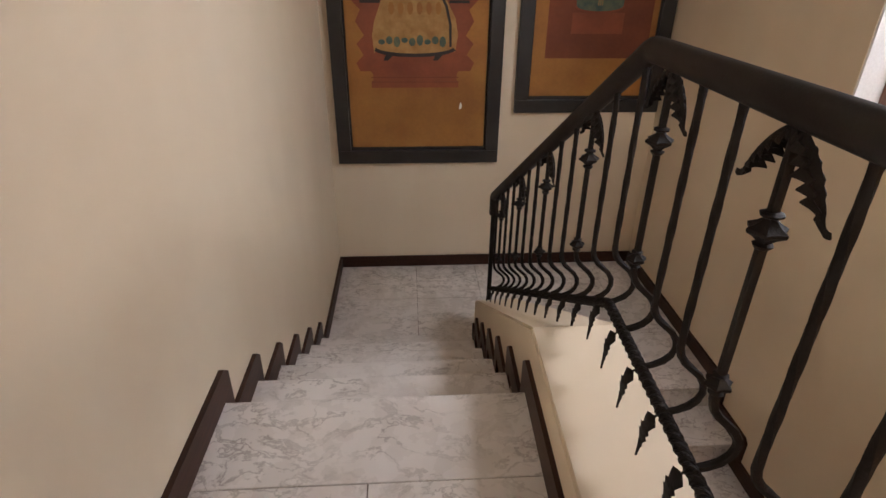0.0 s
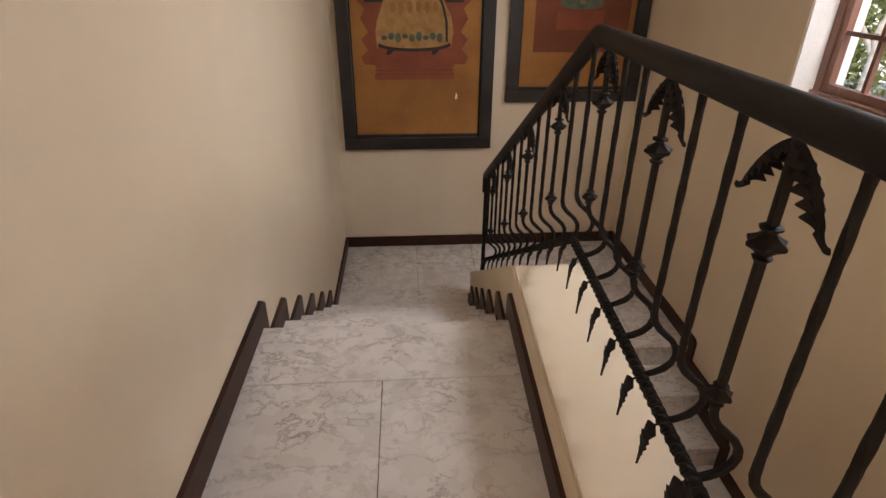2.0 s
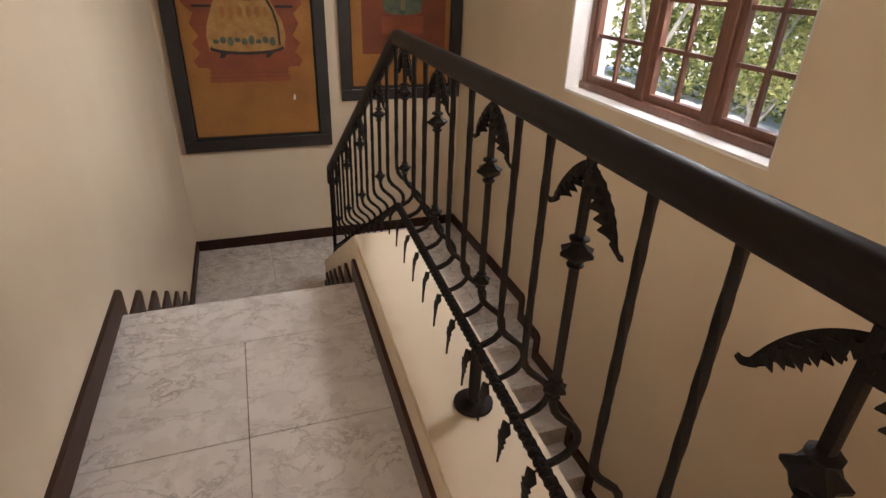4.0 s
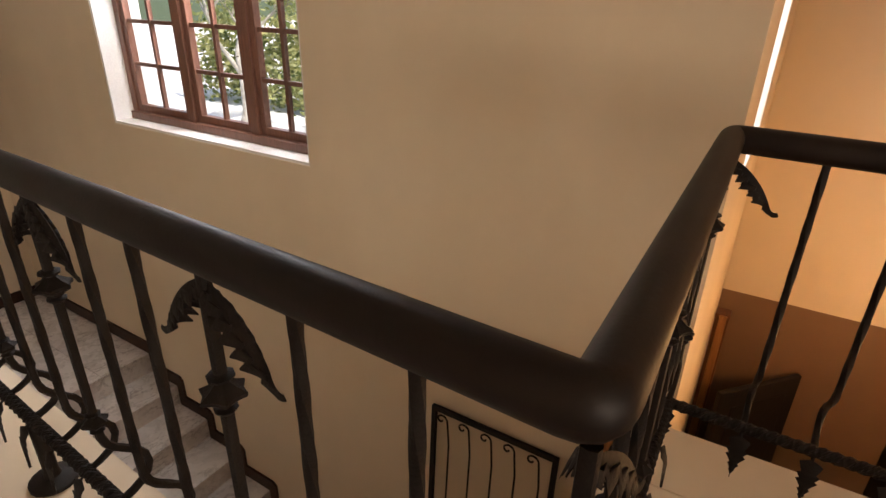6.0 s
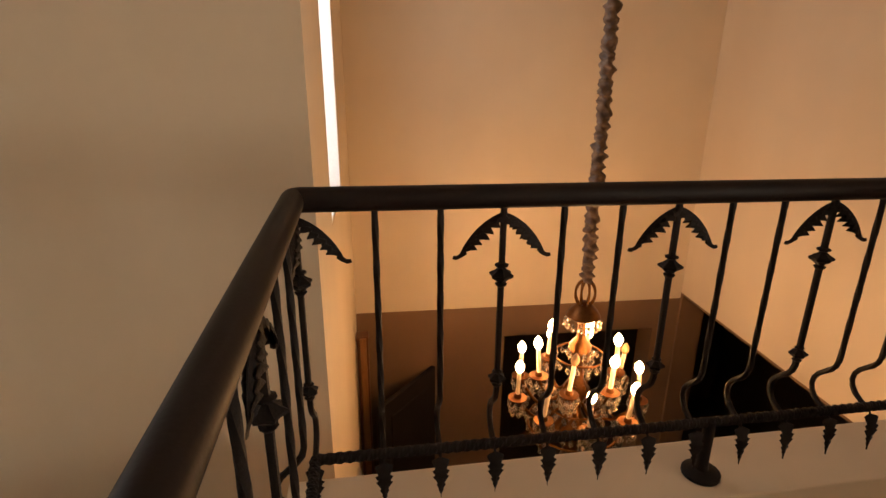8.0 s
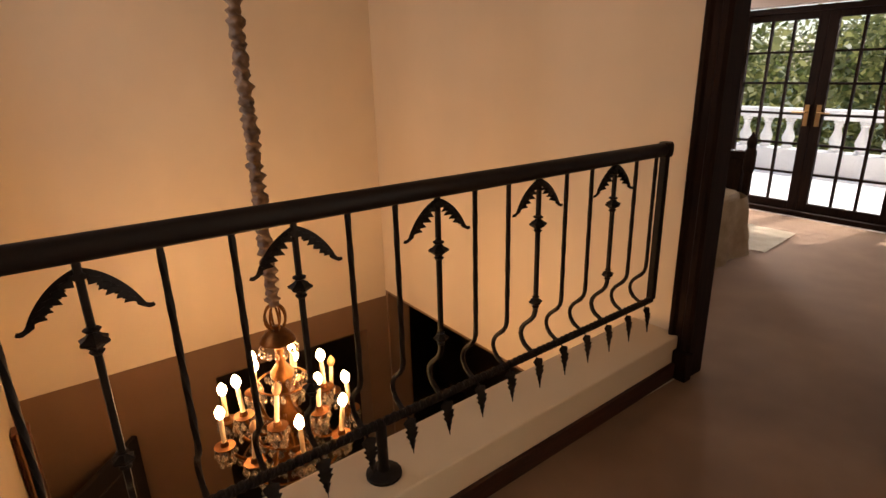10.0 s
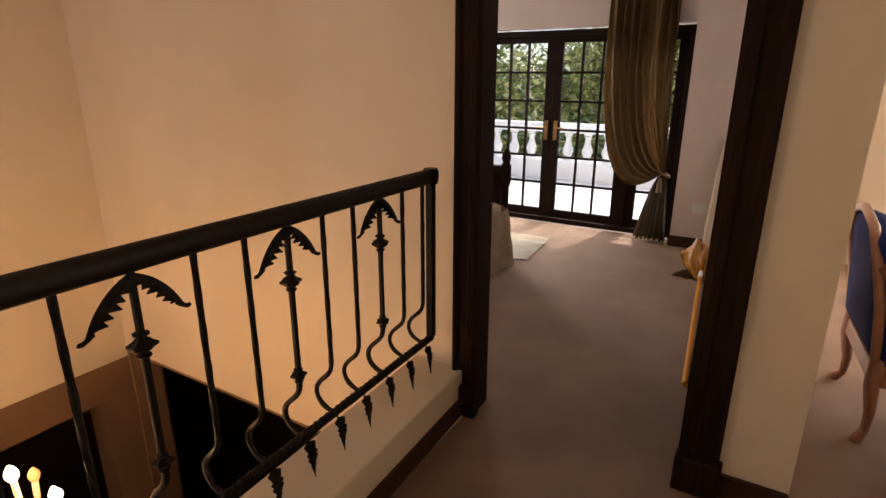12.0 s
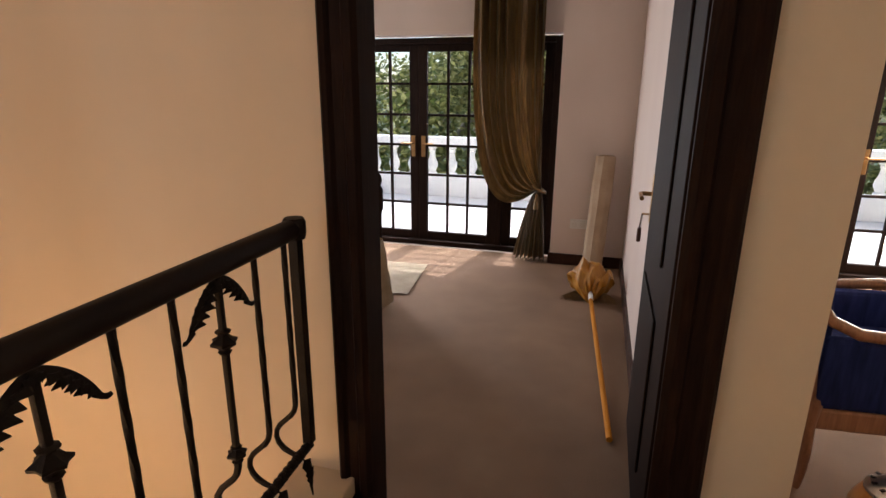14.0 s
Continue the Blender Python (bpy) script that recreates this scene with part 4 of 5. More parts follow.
def drop_crystal():
    bm = bmesh.new()
    lathe(bm, [(0.001, 0.0), (0.006, -0.008), (0.011, -0.026), (0.008, -0.036), (0.0008, -0.044)], 6)
    return bm


def candle_bm():
    return lathe(bmesh.new(), [(0.0095, 0), (0.0095, 0.060), (0.0105, 0.066), (0.0095, 0.110), (0.008, 0.114)], 12)


OPAL = mottled("unlit_amber_bulb", (0.42, 0.24, 0.11), (0.55, 0.33, 0.17), 12, 0.25)


def arm(angle, reach, z, rise, lit=True):
    ca, sa = math.cos(angle), math.sin(angle)
    pts = []
    for t in np.linspace(0, 1, 16):
        r = 0.04 + (reach - 0.04) * t
        zz = z - 0.05 - 0.10 * math.sin(math.pi * t) + rise * t
        pts.append((CX + r * ca, CY + r * sa, zz))
    bm = bmesh.new()
    sweep(bm, pts, circle(0.0075, 7))
    end = pts[-1]
    lathe(bm, [(0.008, -0.01), (0.022, 0.002), (0.042, 0.010), (0.043, 0.014), (0.018, 0.016), (0.015, 0.035)], 14, end)
    ob = smooth(part("arm", bm, AGED, ch), 45)
    top = Vector(end) + Vector((0, 0, 0.034))
    tilt = pose(0, 0, 0, random.uniform(-9, 9), random.uniform(-9, 9), 0)
    put("candle", shared("candle_tube", candle_bm, CANDLE), ob, Matrix.Translation(top) @ tilt)
    put("bulb", shared("flame", flame_bm, BULB) if lit else shared("dead_flame", flame_bm, OPAL), ob, Matrix.Translation(top) @ tilt @ pose(0, 0, 0.113))
    for k in range(7):
        a = 2 * math.pi * k / 7
        put("crystal_drop", shared("crystal", drop_crystal, CRYSTAL), ob, Matrix.Translation(Vector(end) + Vector((0.04 * math.cos(a), 0.04 * math.sin(a), 0.008))) @ pose(0, 0, 0, 0, 0, 40 * k))
    for k in range(6):
        a = 2 * math.pi * k / 6
        put("crystal_drop", meshes["crystal"], ob, Matrix.Translation(Vector(end) + Vector((0.028 * math.cos(a), 0.028 * math.sin(a), -0.036))) @ pose(0, 0, 0, 0, 0, 25 * k))
    for k in range(3, 15, 3):
        put("crystal_drop", meshes["crystal"], ob, Matrix.Translation(Vector(pts[k]) - Vector((0, 0, 0.008))))


for k in range(9):
    arm(2 * math.pi * k / 9 + 0.2, 0.275, 0.02, 0.02, k not in (3, 7))
for k in range(6):
    arm(2 * math.pi * k / 6 + 0.5, 0.18, 0.11, 0.03, k != 2)
for r, z, k in ((0.075, 0.385, 14), (0.09, -0.19, 16), (0.05, -0.37, 10), (0.055, 0.24, 10), (0.21, -0.16, 26), (0.13, -0.05, 18), (0.11, 0.20, 16), (0.15, -0.28, 20)):
    if r > 0.1:
        hoopb = bmesh.new()
        sweep(hoopb, [(CX + r * math.cos(t), CY + r * math.sin(t), z) for t in np.linspace(0, 2 * math.pi, 33)], circle(0.005, 6))
        part("crystal_ring", hoopb, AGED, ch)
    for j in range(k):
        a = 2 * math.pi * j / k
        put("crystal_drop", meshes["crystal"], ch, Matrix.Translation((CX + r * math.cos(a), CY + r * math.sin(a), z - 0.004)))

ch.matrix_world = Matrix.Translation((2.95, -2.53, 0.245)) @ Matrix.Scale(1.3, 4) @ Matrix.Translation((0, 0, -0.5))

# ---------------------------------------------------------------- hall below
# Unseen slab and north wall added to keep sky light out of the rooms.
setting(obj("ceiling_lower", boxes((0.3, 6.7, -6.3, DOOR_Y - 0.14, -0.48, -0.32), (FAR_X + 0.01, 6.7, DOOR_Y - 0.14, VOID_Y + 0.4, -0.48, -0.32)), WHITE), "unseen ceiling added over the rooms below to block sky light", "ceiling")
setting(obj("wall_room_north", boxes((FAR_X + T, 6.7, VOID_Y, VOID_Y + 0.3, GROUND, -0.32)), DIM), "wall closing the unlit room below, coloured dark for its shade", "wall")
BLACKWOOD = wood("black_stained_door", (0.005, 0.003, 0.002), (0.012, 0.006, 0.004), 0.7, "Z")
hd = thing("hall_door", "black-stained timber door leaf standing open in the hall below", "door", at=pose(FAR_X - 0.03, -1.83, GROUND, 0, 0, 139.5))
part("leaf", boxes((0, 0.74, -0.02, 0.02, 0.01, 1.99), bevel=0.003), BLACKWOOD, hd)
for z0, z1 in ((0.2, 0.85), (1.0, 1.85)):
    part("panel", boxes((0.12, 0.62, 0.0205, 0.03, z0, z1), bevel=0.006), BLACKWOOD, hd)
OAK = wood("warm_oak", (0.22, 0.095, 0.03), (0.36, 0.17, 0.06), 0.4, "Z", 0.2)
CHESTNUT = wood("red_brown_chestnut", (0.09, 0.028, 0.010), (0.16, 0.055, 0.020), 0.45, "Z", 0.1)
post = thing("wooden_post", "tall red-brown timber post against the hall wall", "post", at=pose(4.16, VOID_Y - 0.055, GROUND))
part("shaft", boxes((-0.05, 0.05, -0.045, 0.045, 0, 2.44), bevel=0.01), CHESTNUT, post)
part("fillet", boxes((-0.072, -0.0505, -0.03, 0.02, 0, 2.47), bevel=0.004), OAK, post, "orange brown timber fillet")
part("cap", boxes((-0.058, 0.058, -0.05, 0.05, 2.442, 2.475), bevel=0.008), CHESTNUT, post)
plank = thing("timber_plank", "orange brown timber plank leaning on the stairwell wall", "plank", at=pose(1.60, -0.95, GROUND, 0, 8.6, 0))
part("board", boxes((-0.012, 0.012, -0.07, 0.07, 0.01, 2.88), bevel=0.003), OAK, plank)

gate = thing("iron_gate", "black wrought-iron gate panel with scrolls leaning on the wall", "gate", at=pose(1.95, 0, GROUND, 0, 2.0, 0))
GT = 2.60
part("gate_frame", boxes((-0.012, 0.012, -0.125, -0.10, 0, GT), (-0.012, 0.012, -0.78, -0.755, 0, GT), (-0.012, 0.012, -0.755, -0.125, GT - 0.025, GT), (-0.012, 0.012, -0.755, -0.125, 0.05, 0.075), (-0.012, 0.012, -0.755, -0.125, 1.2, 1.225), bevel=0.002), IRON, gate)
for k in range(5):
    y = -0.185 - 0.125 * k
    b = bmesh.new()
    sp = [(0, y + 0.03 - 0.035 * (1 - t / 7) * math.cos(t) + 0.0, GT - 0.075 + 0.035 * (1 - t / 7) * math.sin(t)) for t in np.linspace(0, 6.0, 22)]
    sweep(b, sp, circle(0.005, 6))
    sweep(b, [(0, y - 0.005, GT - 0.075), (0, y - 0.012, GT - 0.14), (0, y - 0.02, GT - 0.22), (0, y - 0.02, 1.23)], circle(0.0055, 6))
    part("scroll_bar", b, IRON, gate)

# ---------------------------------------------------------------- bedroom


def silk(name, a, c, sheen=0.3):
    m, n, l, b = base(name, 0.38)
    t = noise_tex(n, l, 7.0, 4, 0.5, (6, 6, 0.8))
    f = noise_tex(n, l, 220.0, 2, 0.5, (1, 1, 3))
    l.new(mix(n, l, 0.2, ramp(n, l, t.outputs["Fac"], [(0.3, a), (0.7, c)]), f.outputs["Color"], "MULTIPLY"), b.inputs["Base Color"])
    b.inputs["Sheen Weight"].default_value = sheen
    bump(n, l, b, t.outputs["Fac"], 0.2, 0.004)
    return m


OLIVE = silk("olive_gold_silk", (0.15, 0.086, 0.026), (0.27, 0.165, 0.055), 0.05)
ROSE = silk("dusty_rose_silk", (0.42, 0.24, 0.19), (0.52, 0.33, 0.27), 0.1)


def curtain(label, mat, x_tie, spread, y, z_tie, top, seed):
    """A drape pulled aside: folds fall from the pole, sag and gather at the tie, then drop to the floor."""
    c = thing("curtain", label, "curtain")
    bm = bmesh.new()
    nu, nv = 110, 44
    grid = []
    for i in range(nu + 1):
        u = i / nu
        x0 = x_tie + 0.04 + spread * u
        p0, p1, p2 = (x0, top), (x0 + 0.10 * u * (1 if spread > 0 else -1), 1.55 - 1.52 * u), (x_tie + 0.035 * u, z_tie)
        colm = []
        ph = noise.noise((u * 3, seed, 0)) * 2.5
        for k in range(nv + 1):
            t = k / nv
            x = (1 - t) ** 2 * p0[0] + 2 * t * (1 - t) * p1[0] + t * t * p2[0]
            z = (1 - t) ** 2 * p0[1] + 2 * t * (1 - t) * p1[1] + t * t * p2[1]
            amp = 0.048 * (1 - t) ** 0.7 + 0.014
            yy = y + amp * (math.sin(u * 2 * math.pi * 7 + 2.2 * ph + 0.9 * math.sin(t * 3 + u * 5)) + 0.55 * noise.noise((u * 13, t * 2.2, seed))) + 0.018 * noise.noise((u * 34, t * 6, seed)) + 0.05 * t * (1 - t) * 4 * u
            colm.append(bm.verts.new((x, yy, z)))
        for k in range(1, 20):
            t = k / 19
            x = x_tie + 0.035 * u + (0.26 * (u - 0.25)) * t ** 0.6 * (1 if spread > 0 else -1)
            yy = y + (0.014 + 0.05 * t) * math.sin(u * 2 * math.pi * 7 + ph) + 0.03 * t
            colm.append(bm.verts.new((x, yy, z_tie - (z_tie - 0.015) * t)))
        grid.append(colm)
    for a, b in zip(grid, grid[1:]):
        for k in range(len(a) - 1):
            bm.faces.new((a[k], b[k], b[k + 1], a[k + 1]))
    bmesh.ops.solidify(bm, geom=bm.faces[:], thickness=0.003)
    smooth(part("drape", bm, mat, c), 80)
    tb = bmesh.new()
    sweep(tb, [(x_tie + 0.018 + 0.055 * math.cos(t), y + 0.055 * math.sin(t), z_tie + 0.01 + 0.03 * math.cos(t)) for t in np.linspace(0, 2 * math.pi, 20)], circle(0.012, 8))
    lathe(tb, [(0.006, 0.0), (0.018, -0.02), (0.012, -0.035), (0.022, -0.06), (0.026, -0.14)], 10, (x_tie + 0.03, y + 0.085, z_tie - 0.02))
    smooth(part("tieback", tb, mat, c, "rope tieback with tassel"), 60)
    rb = bmesh.new()
    sweep(rb, [(x_tie - 0.1, y, top + 0.03), (x_tie + spread * 1.3, y, top + 0.03)], circle(0.018, 10))
    part("pole", rb, DARKWOOD, c)
    return c


curtain("olive gold silk curtain tied back beside french doors", OLIVE, 1.275, 0.60, -7.50, 0.65, 2.62, 1.0)
curtain("dusty rose silk curtain tied back in the sitting room", ROSE, -0.47, -0.30, -7.45, 0.60, 2.62, 5.0)

bed = thing("bed", "dark carved wooden bed with a turned post", "bed")
for x, y in ((2.30, -6.32), (4.1, -6.32)):
    smooth(part("post", lathe(bmesh.new(), [(0.05, 0), (0.05, 0.25), (0.035, 0.28), (0.045, 0.33), (0.03, 0.40), (0.032, 0.62), (0.045, 0.66), (0.045, 0.80), (0.03, 0.83), (0.04, 0.865), (0.035, 0.90), (0.012, 0.935), (0.004, 0.955)], 14, (x, y, 0)), DARKWOOD, bed), 40)
part("footboard", boxes((2.34, 4.06, -6.345, -6.295, 0.25, 0.74), (2.33, 4.07, -6.36, -6.28, 0.74, 0.80), bevel=0.008), DARKWOOD, bed)
COVER = mottled("cream_quilted_cover", (0.36, 0.26, 0.145), (0.52, 0.40, 0.25), 9, 0.6, fine=60, bumps=0.4)


def cushiony(x0, x1, y0, y1, z0, z1, seed, amp=0.015, bev=0.05):
    bm = bmesh.new()
    box(bm, x0, x1, y0, y1, z0, z1, bevel=bev)
    bmesh.ops.subdivide_edges(bm, edges=bm.edges[:], cuts=4, use_grid_fill=True)
    for v in bm.verts:
        v.co += amp * Vector((noise.noise(v.co * 5 + Vector((seed, 0, 0))), noise.noise(v.co * 5 + Vector((0, seed, 3))), noise.noise(v.co * 4 + Vector((0, 7, seed)))))
    return bm


smooth(part("mattress", cushiony(2.26, 4.04, -6.24, -4.40, 0.22, 0.50, 2), COVER, bed, "cream bedspread"), 70)
dr = bmesh.new()
rows = []
outl = [(2.19, -4.45), (2.19, -6.14), (2.30, -6.25), (2.9, -6.25)]
pts = []
for (xa, ya), (xb, yb) in zip(outl, outl[1:]):
    for k in range(22):
        pts.append((xa + (xb - xa) * k / 22, ya + (yb - ya) * k / 22))
pts.append(outl[-1])
for k in range(14):
    t = k / 13
    rows.append([dr.verts.new((x - 0.05 * t * (x < 2.5) + 0.030 * t * math.sin(i * 1.3 + 2 * t) + 0.02 * noise.noise((i * 0.5, t * 3, 1)), y - 0.02 * t + 0.014 * t * math.cos(i * 0.9), 0.47 * (1 - t) + 0.006)) for i, (x, y) in enumerate(pts)])
for r0, r1 in zip(rows, rows[1:]):
    for j in range(len(r0) - 1):
        dr.faces.new((r0[j], r0[j + 1], r1[j + 1], r1[j]))
bmesh.ops.solidify(dr, geom=dr.faces[:], thickness=0.006)
smooth(part("valance", dr, COVER, bed, "hanging cream bed cover"), 70)
bed.matrix_world = pose(0.06, 0.02, 0)

SHEET = mottled("buff_paper_sheet", (0.42, 0.33, 0.22), (0.54, 0.44, 0.31), 6, 0.85, fine=50)
sb = bmesh.new()
gx, gy = 14, 20
vv = [[sb.verts.new((2.12 + 0.50 * i / gx + 0.07 * j / gy, -6.27 - 0.75 * j / gy, 0.012 + 0.008 * noise.noise((i * 0.4, j * 0.4, 0)))) for j in range(gy + 1)] for i in range(gx + 1)]
for i in range(gx):
    for j in range(gy):
        sb.faces.new((vv[i][j], vv[i + 1][j], vv[i + 1][j + 1], vv[i][j + 1]))
bmesh.ops.solidify(sb, geom=sb.faces[:], thickness=0.004)
tagged(smooth(obj("floor_mat", sb, SHEET)), "buff coloured mat lying on the carpet beside the bed", "mat")

broom = thing("broom", "broom with orange wooden stick and yellow cloth round its head", "broom")
STICK = wood("orange_varnished_stick", (0.46, 0.16, 0.008), (0.60, 0.24, 0.012), 0.7, "Y", 0.0)
STICK.node_tree.nodes["Principled BSDF"].inputs["Specular IOR Level"].default_value = 0.15
b = bmesh.new()
sweep(b, line((0.563, -4.86, 0.016), (0.690, -6.52, 0.075), 12), circle(0.0145, 10))
smooth(part("stick", b, STICK, broom), 50)
b = bmesh.new()
sweep(b, line((0.683, -6.44, 0.073), (0.692, -6.60, 0.08), 4), circle(0.017, 10))
part("ferrule", b, REVEAL, broom, "white plastic ferrule")
YELLOW = silk("yellow_duster_cloth", (0.34, 0.135, 0.009), (0.50, 0.22, 0.014), 0.0)
b = bmesh.new()
n1, n2 = 22, 36
rr = []
for i in range(n1 + 1):
    t = i / n1
    wx = 0.03 + 0.135 * math.sin(min(1, t * 1.25) * math.pi / 2) * (1 - 0.25 * max(0, t - 0.7))
    hz = 0.035 + 0.10 * math.sin(math.pi * min(1, t * 0.9 + 0.05))
    rr.append([b.verts.new((0.692 + wx * math.cos(a) * (1 + 0.18 * noise.noise((math.cos(a) * 2.2, math.sin(a) * 2.2, t * 3.5))), -6.55 - 0.27 * t + 0.03 * noise.noise((a * 2, t * 5, 4.0)), 0.006 + max(0, (hz * (1 + math.sin(a)) * (1 + 0.28 * noise.noise((math.cos(a) * 3.1, math.sin(a) * 3.1, 9 + t * 4))) + 0.016 * math.sin(6 * a + 14 * t) * t))))
               for a in [2 * math.pi * j / n2 for j in range(n2)]])
for r0, r1 in zip(rr, rr[1:]):
    for j in range(n2):
        b.faces.new((r0[j], r0[(j + 1) % n2], r1[(j + 1) % n2], r1[j]))
b.faces.new(rr[0][::-1]), b.faces.new(rr[-1])
smooth(part("duster", b, YELLOW, broom, "knotted yellow duster"), 60)
BRISTLE = mottled("brown_bristles", (0.12, 0.065, 0.02), (0.22, 0.13, 0.05), 40, 0.8, fine=200, bumps=0.6)
b = bmesh.new()
for k in range(220):
    u = random.uniform(-1, 1)
    p = Vector((0.695 + 0.10 * u, -6.66 + random.uniform(-0.02, 0.02), 0.05))
    q = Vector((0.70 + 0.20 * u + random.uniform(-0.01, 0.01), -6.62 - random.uniform(-0.05, 0.05), 0.003))
    sweep(b, [p, p.lerp(q, 0.5) + Vector((0, 0, 0.01)), q], circle(0.0022, 3))
part("bristles", b, BRISTLE, broom)
broom.matrix_world = pose(0.088, 0.05, 0)

ROLLM = mottled("off_white_carpet_roll", (0.40, 0.28, 0.18), (0.50, 0.37, 0.25), 8, 0.9, fine=120, bumps=0.5)
roll = bmesh.new()
lean = [Vector((0.785 - 0.045 * t, -7.26 - 0.085 * t, 0.99 * t)) for t in np.linspace(0.0, 1, 9)]
sweep(roll, lean, [(r * math.cos(a), r * math.sin(a)) for a, r in [(2 * math.pi * k / 24, 0.082 + 0.006 * math.sin(k * 2.3)) for k in range(24)]], scale=[1.0, 0.98, 1.02, 1.0, 0.97, 1.0, 1.01, 0.98, 0.93])
cr = thing("carpet_roll", "off-white rolled underlay leaning in the bedroom corner", "carpet roll")
smooth(part("roll", roll, ROLLM, cr), 50)
spiral = bmesh.new()
sweep(spiral, [lean[-1] + Vector(((0.008 + 0.0035 * t) * math.cos(t), (0.008 + 0.0035 * t) * math.sin(t), 0.0015)) for t in np.linspace(0, 18, 80)], circle(0.003, 5))
part("spiral_edge", spiral, ROLLM, cr)
sk = thing("socket", "white double wall socket low on the pier", "socket", at=pose(0.925, -7.43, 0.38))
part("plate", boxes((-0.073, 0.073, 0.0005, 0.010, -0.043, 0.043), bevel=0.003), REVEAL, sk)
for x in (-0.035, 0.035):
    part("outlet", boxes((x - 0.022, x + 0.022, 0.0102, 0.0125, -0.028, 0.014), bevel=0.002), WHITE, sk)
    part("switch", boxes((x - 0.008, x + 0.008, 0.0102, 0.016, 0.022, 0.036), bevel=0.001), WHITE, sk)

# ---------------------------------------------------------------- sitting room
BLUE = silk("navy_velvet", (0.010, 0.017, 0.08), (0.026, 0.040, 0.15), 0.0)
BLUE.node_tree.nodes["Principled BSDF"].inputs["Specular IOR Level"].default_value = 0.08
BLUE.node_tree.nodes["Principled BSDF"].inputs["Roughness"].default_value = 0.8
CHAIRW = wood("carved_walnut", (0.20, 0.085, 0.04), (0.34, 0.16, 0.08), 0.4, "Z", 0.2)
arm_chair = thing("armchair", "navy velvet armchair with carved walnut arms and cabriole legs", "armchair", at=pose(-0.34, -5.05, 0, 0, 0, 4))
for sx, sy in ((0.27, 0.27), (0.27, -0.27), (-0.27, 0.29), (-0.27, -0.29)):
    b = bmesh.new()
    sweep(b, [(sx, sy, 0.42), (sx * 1.08, sy * 1.06, 0.36), (sx * 1.10, sy * 1.08, 0.27), (sx * 1.02, sy * 1.02, 0.14), (sx * 1.03, sy * 1.03, 0.05), (sx * 1.12, sy * 1.10, 0.012), (sx * 1.13, sy * 1.11, 0.0)], circle(0.03, 10), scale=[1.1, 1.15, 0.95, 0.7, 0.6, 0.8, 0.75])
    smooth(part("leg", b, CHAIRW, arm_chair), 50)
part("seat_rail", boxes((-0.30, 0.30, -0.31, -0.27, 0.27, 0.36), (-0.30, 0.30, 0.27, 0.31, 0.27, 0.36), (0.27, 0.31, -0.27, 0.27, 0.27, 0.36), (-0.31, -0.27, -0.27, 0.27, 0.27, 0.36), bevel=0.012), CHAIRW, arm_chair)
smooth(part("seat", cushiony(-0.30, 0.28, -0.27, 0.27, 0.36, 0.50, 3, 0.008, 0.04), BLUE, arm_chair), 70)
b = cushiony(0.24, 0.33, -0.29, 0.29, 0.38, 0.95, 6, 0.006, 0.035)
for v in b.verts:
    v.co.x += 0.10 * (v.co.z - 0.38)
    v.co.z -= 0.25 * max(0, abs(v.co.y) - 0.12) * (v.co.z > 0.8)
smooth(part("backrest", b, BLUE, arm_chair), 70)
for s in (1, -1):
    smooth(part("side_panel", cushiony(-0.26, 0.30, s * 0.285 - 0.028, s * 0.285 + 0.028, 0.355, 0.655, 8 + s, 0.004, 0.025), BLUE, arm_chair), 70)
    b = bmesh.new()
    sweep(b, [(0.36, s * 0.30, 0.80), (0.30, s * 0.305, 0.72), (0.20, s * 0.31, 0.675), (0.02, s * 0.315, 0.665), (-0.16, s * 0.32, 0.68), (-0.23, s * 0.325, 0.665), (-0.245, s * 0.325, 0.635), (-0.225, s * 0.325, 0.62)], circle(0.024, 10), scale=[0.9, 0.9, 0.95, 1, 1.1, 1.15, 1.0, 0.7])
    sweep(b, [(-0.16, s * 0.32, 0.66), (-0.14, s * 0.31, 0.58), (-0.20, s * 0.30, 0.46), (-0.27, s * 0.29, 0.36)], circle(0.02, 8))
    smooth(part("arm", b, CHAIRW, arm_chair), 50)
    b = bmesh.new()
    sweep(b, [(0.30, s * 0.285, 0.36), (0.335, s * 0.295, 0.62), (0.375, s * 0.285, 0.80), (0.395, s * 0.20, 0.93), (0.40, s * 0.08, 0.965), (0.40, 0, 0.975)], circle(0.02, 8))
    smooth(part("back_frame", b, CHAIRW, arm_chair), 50)
OCHRE = mottled("ochre_lacquer", (0.36, 0.14, 0.025), (0.52, 0.24, 0.05), 14, 0.35, fine=60)
SILVER = mottled("tarnished_silver", (0.42, 0.38, 0.32), (0.60, 0.56, 0.50), 20, 0.3, 1.0, 100)
pot = thing("lidded_pot", "small round ochre lacquered pot with a pierced silver lid", "pot", at=pose(-0.26, -4.47, 0))
smooth(part("body", lathe(bmesh.new(), [(0.07, 0), (0.10, 0.02), (0.125, 0.08), (0.125, 0.15), (0.10, 0.205), (0.085, 0.215)], 28), OCHRE, pot), 40)
smooth(part("lid", lathe(bmesh.new(), [(0.092, 0.216), (0.092, 0.228), (0.06, 0.250), (0.02, 0.262)], 24), SILVER, pot), 40)
for k in range(12):
    a = 2 * math.pi * k / 12
    part("slot", boxes((0.045, 0.078, -0.005, 0.005, 0.2445, 0.2490)), IRON, pot).matrix_world = pose(-0.26, -4.47, 0.0, 0, 0, 30 * k)

